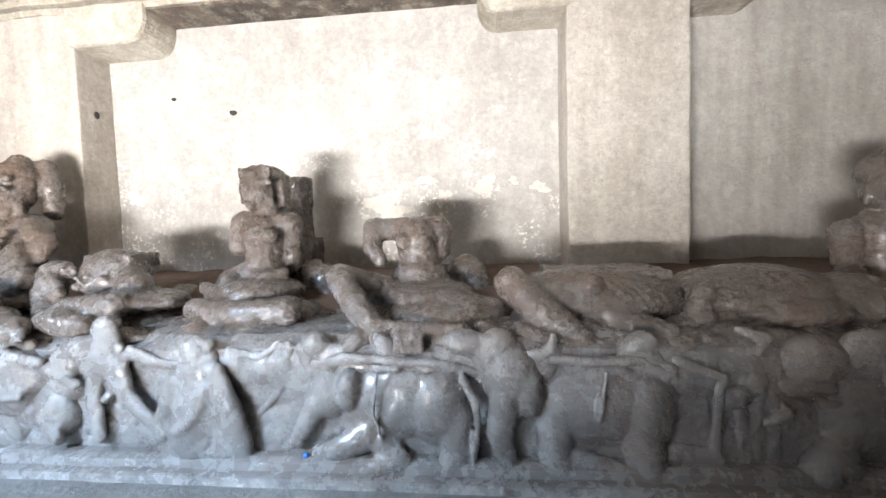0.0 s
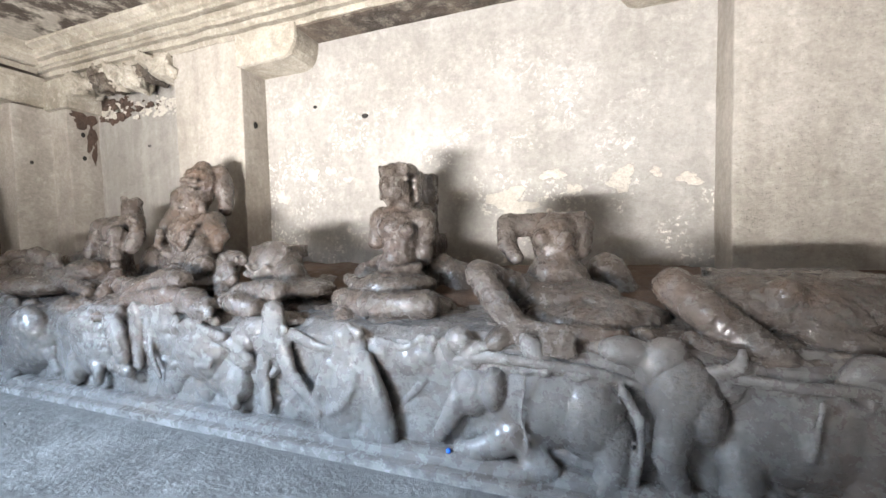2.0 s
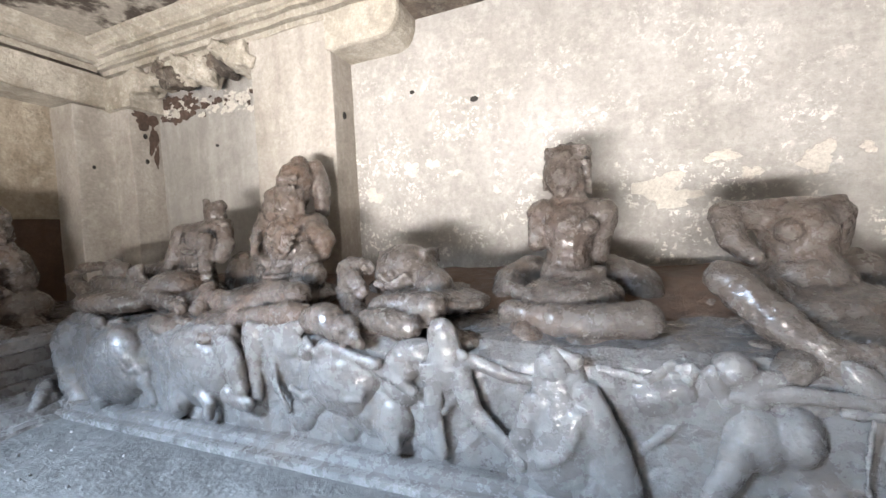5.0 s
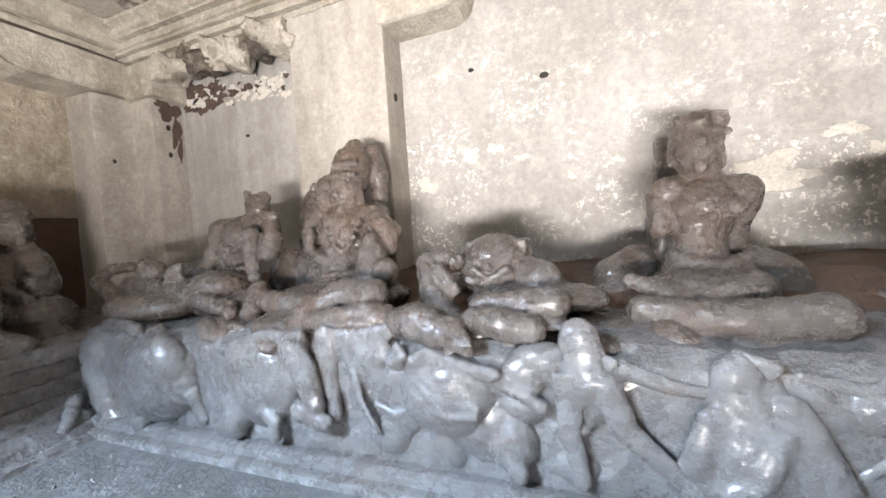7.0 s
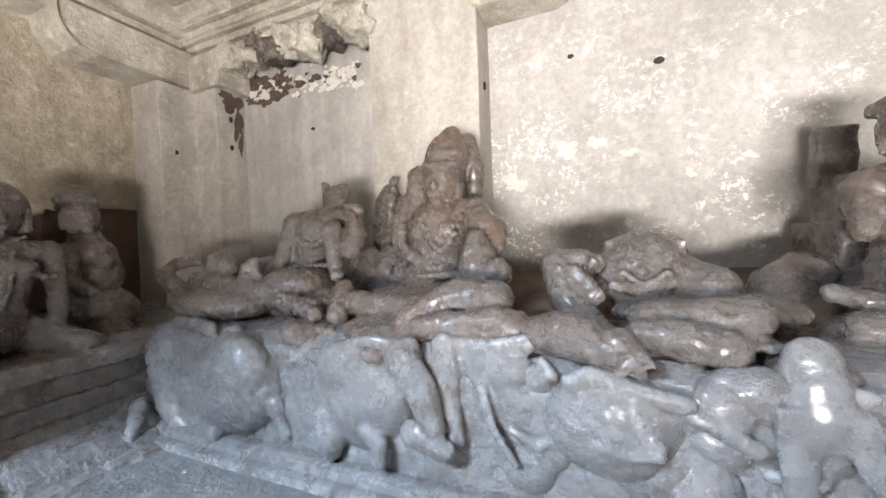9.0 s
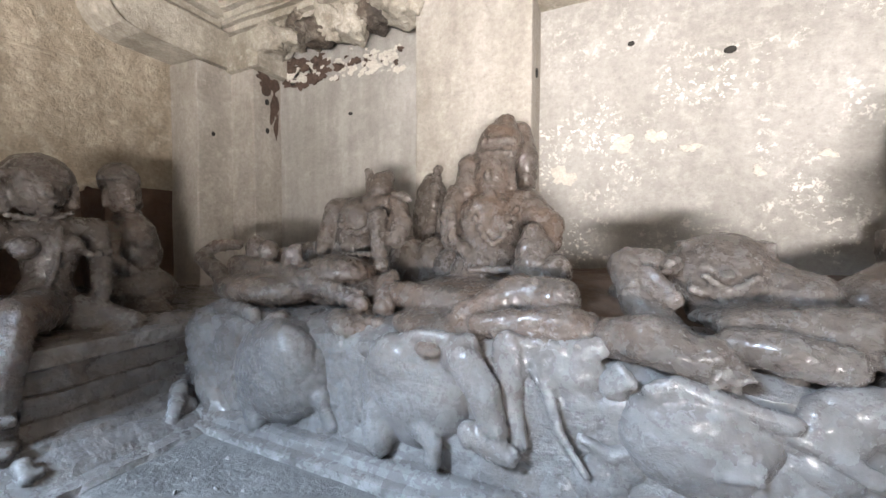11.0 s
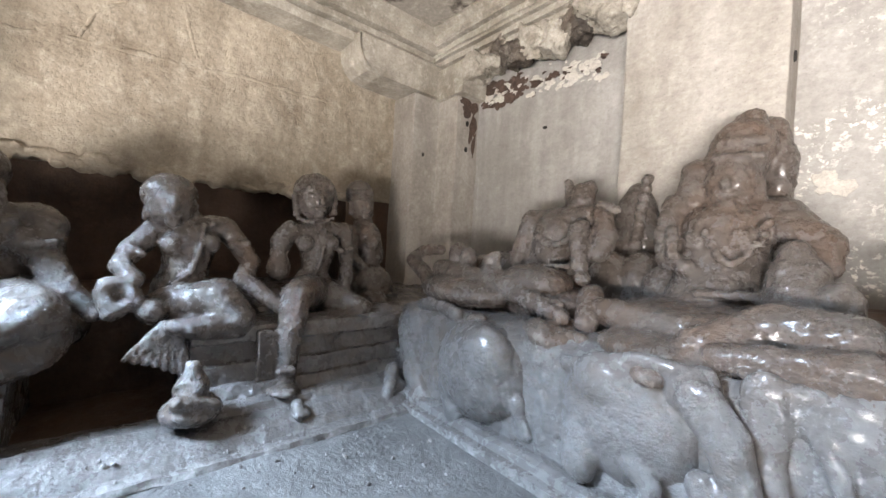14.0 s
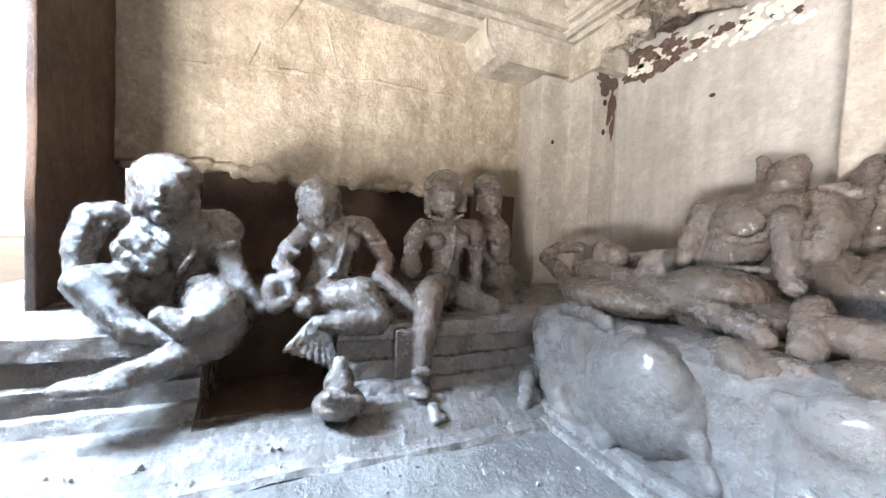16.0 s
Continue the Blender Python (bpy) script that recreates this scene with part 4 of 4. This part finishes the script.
carving("headless_statue", [
    ("limb", [(-0.73, 3.25, 1.50), (-0.23, 3.25, 1.49)], [0.09, 0.1]), ("block", (-0.40, 3.28, 1.54), (0.22, 0.1, 0.05)),
    ("limb", [(-0.39, 3.25, 1.41), (-0.38, 3.22, 1.25), (-0.38, 3.20, 1.06)], [0.19, 0.165, 0.24]), ("ball", (-0.48, 3.10, 1.40), 0.072), ("ball", (-0.33, 3.10, 1.39), 0.072),
    ("limb", [(-0.75, 3.22, 1.51), (-0.74, 3.12, 1.35), (-0.66, 3.05, 1.26)], [0.085, 0.075, 0.055]), ("limb", [(-0.21, 3.25, 1.48), (-0.20, 3.25, 1.31)], [0.09, 0.07]),
    ("ball", (-0.35, 3.10, 0.99), (0.4, 0.32, 0.13)), ("limb", [(-0.55, 3.00, 1.00), (-0.88, 2.78, 1.17), (-0.71, 2.62, 0.98), (-0.53, 2.52, 0.80)], [0.12, 0.1, 0.095, 0.075]),
    ("limb", [(-0.26, 3.00, 0.98), (0.01, 2.75, 0.91), (-0.24, 2.60, 0.82)], [0.12, 0.11, 0.08]), ("ball", (-0.17, 2.95, 0.88), (0.5, 0.35, 0.14)),
    ("limb", [(-0.64, 2.55, 0.89), (-0.29, 2.52, 0.87), (-0.01, 2.55, 0.85)], 0.045), *[("limb", [off((-0.42, 2.48, 0.84), 0.035 * i), off((-0.42, 2.42, 0.76), 0.04 * i)], [0.028, 0.02]) for i in range(5)],
    ("limb", [(-0.02, 3.50, 1.10), (0.09, 3.40, 0.96)], [0.17, 0.13]),
], "headless seated basalt statue with a raised knee", group=A)
carving("reclining_statue", [
    ("ball", (0.91, 3.00, 0.97), (0.62, 0.38, 0.22)), ("block", (0.98, 3.10, 1.10), (0.4, 0.25, 0.07)), ("limb", [(0.31, 2.85, 1.10), (0.46, 2.70, 0.96), (0.71, 2.55, 0.79)], [0.12, 0.12, 0.08]),
    ("limb", [(0.34, 2.60, 0.82), (0.59, 2.50, 0.76), (0.90, 2.55, 0.76)], [0.07, 0.05, 0.05]), ("limb", [(0.92, 2.70, 0.90), (1.22, 2.60, 0.81), (1.24, 2.50, 0.71)], [0.1, 0.07, 0.045]), ("ball", (0.79, 2.72, 1.08), 0.1),
], "worn reclining basalt figure merged with the bench", "statue fragment")
carving("rounded_boulder", [
    ("ball", (1.97, 3.05, 0.92), (0.62, 0.42, 0.26)), ("limb", [(1.51, 2.75, 1.04), (1.46, 2.72, 0.92), (1.54, 2.70, 0.82), (1.72, 2.72, 0.88)], 0.07), ("limb", [(1.24, 2.50, 0.77), (1.57, 2.60, 0.84), (1.88, 2.55, 0.79), (2.05, 2.50, 0.61)], 0.05),
    ("ball", (2.03, 2.75, 0.91), (0.35, 0.2, 0.1)), ("ball", (2.49, 2.90, 0.83), (0.35, 0.3, 0.3)),
], "smooth rounded lump of carved rock on the bench", "rock")
h = (3.01, 3.20, 1.69)
carving("seated_statue", [
    ("ball", h, (0.15, 0.15, 0.2)), ("ball", off(h, 0.02, 0.05, 0.12), (0.17, 0.17, 0.15)), *face(h, (0.14, 0.15, 0.18), SOUTH), ("limb", [off(h, 0.02, 0.03, -0.2), off(h, 0.02, 0.05, -0.35), off(h, 0.02, 0.05, -0.7)], [0.1, 0.22, 0.22]),
    ("limb", [off(h, -0.26, 0.03, -0.32), off(h, -0.3, -0.05, -0.6), off(h, -0.15, -0.2, -0.75)], [0.1, 0.08, 0.06]), ("limb", [off(h, 0.3, 0.03, -0.32), off(h, 0.36, -0.05, -0.6), off(h, 0.2, -0.2, -0.75)], [0.1, 0.08, 0.06]),
    ("ball", off(h, 0.02, -0.15, -0.85), (0.55, 0.4, 0.16)), ("limb", [off(h, -0.45, -0.3, -0.85), off(h, 0.1, -0.5, -0.9), off(h, 0.5, -0.3, -0.85)], 0.11),
], "dark seated basalt statue beside the pilaster", group=A)

# ---------------------------------------------------------------- animals and attendants along the foot of the bench
C = "animals carved along the bench"
carving("elephant_relief", [
    ("ball", (-5.46, 2.50, 0.46), (0.43, 0.34, 0.37)), ("ball", (-5.36, 2.36, 0.57), (0.26, 0.2, 0.25)), ("ball", (-6.31, 2.55, 0.58), (0.24, 0.22, 0.24)), ("limb", [(-6.49, 2.55, 0.73), (-6.07, 2.50, 0.86), (-5.73, 2.45, 0.82)], 0.06),
    ("limb", [(-6.31, 2.45, 0.50), (-6.17, 2.42, 0.18), (-5.92, 2.36, 0.02)], [0.13, 0.12, 0.1]), ("limb", [(-5.08, 2.40, 0.36), (-5.0, 2.40, 0.2)], [0.07, 0.06]), ("limb", [(-5.70, 2.35, 0.29), (-5.58, 2.30, 0.14)], [0.09, 0.09]),
    ("block", (-6.51, 2.55, 0.16), (0.14, 0.14, 0.22)),
], "round-bodied elephant carved at the bench corner", "animal carving", M_FRIEZE, group=C)
carving("drapery_relief", [("limb", [off((-4.91, 2.42, 0.66), 0.075 * i), off((-4.85, 2.36, 0.29), 0.07 * i)], [0.03, 0.035]) for i in range(3)], "three hanging carved drapery folds", "carving", M_FRIEZE)
carving("elephant_relief", [
    ("ball", (-4.43, 2.50, 0.50), (0.38, 0.24, 0.34)), ("ball", (-4.51, 2.42, 0.68), (0.2, 0.18, 0.16)), ("ball", (-4.12, 2.42, 0.76), (0.12, 0.12, 0.12)), ("limb", [(-4.08, 2.34, 0.74), (-3.98, 2.32, 0.62), (-3.91, 2.30, 0.45)], [0.1, 0.1, 0.07]),
    ("limb", [(-4.62, 2.38, 0.35), (-4.60, 2.32, 0.23)], [0.12, 0.1]), ("limb", [(-4.33, 2.33, 0.34), (-4.24, 2.30, 0.29), (-4.24, 2.28, 0.21)], [0.06, 0.05, 0.05]), ("limb", [(-4.03, 2.32, 0.38), (-3.84, 2.28, 0.34)], [0.08, 0.06]),
    ("limb", [(-4.75, 2.42, 0.71), (-4.35, 2.38, 0.84), (-4.07, 2.42, 0.83)], 0.045),
], "worn elephant carved along the bench foot", "animal carving", M_FRIEZE, group=C)
carving("standing_relief", [
    ("limb", [(-3.86, 2.42, 0.80), (-3.87, 2.38, 0.56), (-3.81, 2.32, 0.38)], [0.1, 0.08, 0.06]), ("ball", (-3.87, 2.40, 0.83), 0.09), ("limb", [(-3.72, 2.42, 0.79), (-3.68, 2.36, 0.66), (-3.61, 2.30, 0.47), (-3.49, 2.26, 0.32)], [0.06, 0.035, 0.03, 0.025]),
    ("ball", (-3.60, 2.46, 0.74), (0.2, 0.12, 0.12)), ("block", (-3.56, 2.44, 0.55), (0.17, 0.06, 0.1), (0, 6, 0)), ("block", (-3.33, 2.42, 0.56), (0.1, 0.06, 0.1), (0, 4, 0)), *beads((-3.88, 2.40, 0.86), (-3.45, 2.44, 0.88), 9, 0.055, 0.03),
], "worn standing attendant with a staff carved in relief", "carving", M_FRIEZE)
carving("lion_relief", [
    *[("limb", [off((-3.23, 2.36, 0.69), 0.035 * i), off((-3.16, 2.28, 0.58), 0.055 * i, 0, -0.012 * i)], [0.05, 0.03]) for i in range(6)], ("ball", (-3.07, 2.44, 0.55), (0.3, 0.2, 0.26)), ("limb", [(-3.23, 2.34, 0.74), (-3.15, 2.34, 0.78), (-2.92, 2.34, 0.72), (-2.78, 2.32, 0.70)], [0.05, 0.05, 0.05, 0.04]),
    *[("limb", [off((-3.13, 2.30, 0.53), 0.045 * i), off((-3.11, 2.26, 0.48), 0.045 * i)], 0.022) for i in range(6)],
], "maned lion carved along the bench foot", "animal carving", M_FRIEZE, group=C)
carving("lion_relief", [
    ("ball", (-2.64, 2.44, 0.69), (0.13, 0.12, 0.13)), ("ball", (-2.91, 2.50, 0.41), (0.3, 0.18, 0.24)), ("ball", (-2.72, 2.42, 0.32), (0.14, 0.13, 0.16)), ("limb", [(-2.78, 2.36, 0.32), (-2.67, 2.30, 0.20)], [0.07, 0.05]),
    ("limb", [(-3.19, 2.42, 0.58), (-3.03, 2.40, 0.68), (-2.76, 2.36, 0.65), (-2.56, 2.34, 0.55)], [0.05, 0.05, 0.05, 0.04]), ("limb", [(-3.34, 2.42, 0.44), (-3.20, 2.40, 0.55), (-3.01, 2.40, 0.48)], 0.04),
], "crouching lion carved along the bench foot", "animal carving", M_FRIEZE, group=C)
carving("striding_relief", [
    ("ball", (-2.37, 2.40, 0.87), (0.1, 0.1, 0.12)), ("limb", [(-2.35, 2.38, 0.79), (-2.35, 2.36, 0.67)], [0.11, 0.12]), ("limb", [(-2.42, 2.34, 0.65), (-2.43, 2.30, 0.43), (-2.38, 2.26, 0.21)], [0.075, 0.06, 0.045]),
    ("limb", [(-2.26, 2.32, 0.67), (-2.18, 2.28, 0.47), (-1.98, 2.25, 0.31), (-1.92, 2.22, 0.24)], [0.08, 0.06, 0.05, 0.045]), ("limb", [(-2.52, 2.36, 0.73), (-2.71, 2.36, 0.66), (-2.83, 2.38, 0.70)], [0.05, 0.04, 0.035]),
    ("limb", [(-2.18, 2.36, 0.75), (-1.99, 2.36, 0.68), (-1.74, 2.38, 0.65)], [0.05, 0.04, 0.035]), ("block", (-2.36, 2.32, 0.68), (0.14, 0.06, 0.05)),
], "small striding warrior carved in high relief", "carving", M_FRIEZE, wear=0.008)
carving("crouching_relief", [
    ("ball", (-1.74, 2.38, 0.74), (0.1, 0.14, 0.12)), ("ball", (-1.68, 2.42, 0.68), (0.12, 0.14, 0.14)), ("limb", [(-1.72, 2.38, 0.62), (-1.70, 2.36, 0.42), (-1.74, 2.36, 0.2)], [0.15, 0.2, 0.22]),
    ("limb", [(-1.58, 2.3, 0.62), (-1.50, 2.26, 0.42), (-1.42, 2.26, 0.2), (-1.40, 2.28, 0.1)], [0.08, 0.1, 0.09, 0.07]), ("limb", [(-1.84, 2.28, 0.56), (-1.92, 2.26, 0.36), (-1.88, 2.26, 0.2)], [0.07, 0.07, 0.06]),
    ("limb", [(-1.62, 2.2, 0.52), (-1.70, 2.16, 0.36), (-1.80, 2.16, 0.28)], [0.045, 0.04, 0.035]), ("ball", (-1.70, 2.36, 0.14), (0.32, 0.2, 0.1)),
    *[("limb", [(-1.60 + 0.05 * k, 2.24, 0.5 - 0.03 * k), (-1.62 + 0.06 * k, 2.2, 0.12)], 0.02) for k in range(4)],
], "crouching draped attendant carved in relief on the bench", "carving", M_FRIEZE, wear=0.01)
carving("drapery_relief", [
    ("limb", [(-1.51, 2.42, 0.75), (-1.30, 2.38, 0.71), (-1.19, 2.42, 0.79)], 0.03), ("limb", [(-1.12, 2.40, 0.78), (-1.16, 2.40, 0.53), (-1.35, 2.40, 0.32)], [0.04, 0.03, 0.025]), ("limb", [(-1.02, 2.40, 0.77), (-0.98, 2.38, 0.64)], [0.05, 0.04]),
    ("block", (-1.26, 2.48, 0.49), (0.13, 0.05, 0.16)), ("block", (-1.01, 2.46, 0.46), (0.08, 0.06, 0.07)), ("limb", [(-1.09, 2.44, 0.51), (-1.07, 2.40, 0.19)], 0.022),
], "looped drapery carved in low relief", "carving", M_FRIEZE, wear=0.008)
carving("elephant_relief", [
    ("ball", (-0.42, 2.52, 0.42), (0.45, 0.22, 0.27)), ("ball", (-0.18, 2.5, 0.40), (0.22, 0.24, 0.27)), ("ball", (-0.86, 2.48, 0.48), (0.15, 0.17, 0.18)), ("ball", (-0.72, 2.42, 0.52), (0.09, 0.16, 0.14)),
    ("limb", [(-0.94, 2.38, 0.42), (-1.0, 2.34, 0.3), (-1.06, 2.34, 0.2)], [0.08, 0.06, 0.045]), ("limb", [(-0.62, 2.40, 0.24), (-0.80, 2.34, 0.15), (-0.92, 2.36, 0.12)], [0.11, 0.08, 0.06]),
    ("limb", [(-0.52, 2.38, 0.2), (-0.40, 2.30, 0.11), (-0.62, 2.28, 0.06)], [0.09, 0.07, 0.06]), ("limb", [(-0.08, 2.42, 0.34), (-0.07, 2.34, 0.16), (-0.12, 2.30, 0.06)], [0.13, 0.09, 0.08]),
    ("limb", [(-0.02, 2.34, 0.60), (0.05, 2.30, 0.48), (0.06, 2.30, 0.32), (0.02, 2.30, 0.12)], [0.03, 0.026, 0.022, 0.03]), ("limb", [(-0.52, 2.28, 0.66), (-0.55, 2.26, 0.42), (-0.50, 2.30, 0.2)], 0.014),
    ("limb", [(-0.98, 2.42, 0.66), (-0.74, 2.38, 0.72), (-0.48, 2.38, 0.70), (-0.20, 2.38, 0.69), (0.06, 2.42, 0.62)], [0.035, 0.04, 0.035, 0.035, 0.03]),
], "kneeling elephant carved along the bench foot", "animal carving", M_FRIEZE, group=C, wear=0.008)
carving("elephant_relief", [
    ("ball", (0.26, 2.46, 0.60), (0.18, 0.2, 0.21)), ("ball", (0.36, 2.42, 0.52), (0.1, 0.16, 0.17)), ("limb", [(0.22, 2.36, 0.46), (0.19, 2.34, 0.28), (0.24, 2.32, 0.1), (0.34, 2.32, 0.05)], [0.1, 0.08, 0.06, 0.05]),
    ("ball", (0.80, 2.52, 0.42), (0.43, 0.24, 0.28)), ("ball", (1.02, 2.5, 0.40), (0.2, 0.24, 0.26)), ("limb", [(0.52, 2.42, 0.3), (0.50, 2.34, 0.14), (0.54, 2.30, 0.04)], [0.12, 0.09, 0.08]), ("limb", [(1.0, 2.40, 0.26), (1.02, 2.32, 0.07)], [0.13, 0.1]),
    ("limb", [(0.62, 2.36, 0.12), (0.86, 2.30, 0.08)], [0.08, 0.06]), ("limb", [(0.44, 2.40, 0.72), (0.72, 2.36, 0.70), (0.98, 2.38, 0.71), (1.18, 2.40, 0.62)], 0.032), ("limb", [(0.78, 2.28, 0.66), (0.74, 2.26, 0.4)], 0.016),
], "large worn elephant carved along the bench foot", "animal carving", M_FRIEZE, group=C, wear=0.008)
carving("drapery_relief", [
    ("block", (1.28, 2.46, 0.38), (0.1, 0.08, 0.26)), ("limb", [(1.20, 2.36, 0.70), (1.42, 2.32, 0.62), (1.39, 2.32, 0.18), (1.15, 2.34, 0.2)], [0.035, 0.03, 0.035, 0.03]), ("block", (1.28, 2.40, 0.1), (0.16, 0.12, 0.07)),
    *[("limb", [off((1.57, 2.44, 0.69), 0.085 * i), off((1.53, 2.36, 0.06), 0.085 * i)], [0.045, 0.05]) for i in range(3)],
], "blocky carved folds beside the elephants", "carving", M_FRIEZE)
carving("lion_relief", [
    ("ball", (1.93, 2.46, 0.69), (0.18, 0.16, 0.15)), ("ball", (2.19, 2.52, 0.37), (0.3, 0.22, 0.3)), ("limb", [(2.06, 2.40, 0.24), (1.91, 2.32, 0.10)], [0.1, 0.12]), ("ball", (1.99, 2.32, 0.13), (0.14, 0.1, 0.1)), ("limb", [(1.86, 2.40, 0.55), (1.98, 2.38, 0.56)], 0.04),
], "worn lion carved along the bench foot", "animal carving", M_FRIEZE, group=C)

# worn lumps and half-lost figures that fill the carved front and the top of the long bench
rnd = random.Random(23)
lumps = []
for i in range(70):
    x, z = rnd.uniform(-6.1, 4.2), rnd.uniform(0.2, 0.8)
    r = rnd.uniform(0.04, 0.12)
    lumps.append(("ball", (x, 2.47, z), (r * rnd.uniform(0.8, 1.7), r * 0.75, r * rnd.uniform(0.7, 1.4)), (0, rnd.uniform(-60, 60), 0)))
for i in range(22):
    x, z = rnd.uniform(-3.6, 4.0), rnd.uniform(0.3, 0.76)
    a = rnd.uniform(-1.4, 1.4)
    lumps.append(("limb", [(x, 2.44, z), (x + 0.14 * math.cos(a), 2.42, z + 0.14 * math.sin(a) * 0.6), (x + 0.26 * math.cos(a + 0.6), 2.45, z + 0.2 * math.sin(a + 0.6) * 0.6)], [0.03, 0.035, 0.025]))
tagged(carving("bench_relief", lumps, "worn half-lost carving along the bench front", "relief", M_FRIEZE, 0.021, 0.012), kind="structure")
lumps = []
for i in range(150):
    x, y = rnd.uniform(-6.0, 4.2), rnd.uniform(2.5, 3.45)
    z = 0.8 + 0.1 * (y - 2.5) + max(0.0, y - 3.05) * 0.3
    r = rnd.uniform(0.05, 0.13)
    lumps.append(("ball", (x, y, z), (r * rnd.uniform(0.9, 2.0), r * rnd.uniform(0.8, 1.4), r * rnd.uniform(0.5, 0.9)), (rnd.uniform(-25, 25), rnd.uniform(-25, 25), rnd.uniform(0, 180))))
tagged(carving("bench_rubble", lumps, "worn broken stumps of carving on the bench top", "relief", M_STATUE, 0.022, 0.014), kind="structure")

# ---------------------------------------------------------------- small things
bm = bmesh.new()
bmesh.ops.create_cone(bm, cap_ends=True, segments=20, radius1=0.016, radius2=0.0145, depth=0.012)
bmesh.ops.bevel(bm, geom=[e for e in bm.edges if abs(e.verts[0].co.z - e.verts[1].co.z) < 1e-5], offset=0.0015, segments=2, affect="EDGES")
m_cap = bpy.data.materials.new("blue_plastic")
m_cap.use_nodes = True
m_cap.node_tree.nodes["Principled BSDF"].inputs["Base Color"].default_value = (0.01, 0.12, 0.62, 1)
m_cap.node_tree.nodes["Principled BSDF"].inputs["Roughness"].default_value = 0.35
cap = tagged(mesh_object("bottle_cap", bm, m_cap, smooth=True), "small bright blue plastic cap lying on the bench foot", "bottle cap")
cap.matrix_world = pose(-0.99, 2.36, 0.135, 25, 0, 0)

# loose chips on the rough floor before the end bench
rnd = random.Random(77)
bm = bmesh.new()
for i in range(420):
    x = -6.25 + 1.7 * rnd.random() ** 1.8
    y = rnd.uniform(-0.6, 2.15)
    z = 0.115 if x < -6.13 else 0.05 if x < -6.02 else 0.002
    r = 0.004 + 0.014 * rnd.random() ** 3
    vs = bmesh.ops.create_icosphere(bm, subdivisions=1, radius=r, matrix=pose(x, y, z, rnd.uniform(0, 180), rnd.uniform(0, 180), 0) @ Matrix.Diagonal((1.3, 1.0, 0.6, 1)))["verts"]
    for v in vs:
        v.co += rough_vec(v.co, 60.0, r * 0.35)
tagged(mesh_object("gravel", bm, M_FRIEZE), "scattered small stone chips on the rock floor", "gravel", kind="stuff")
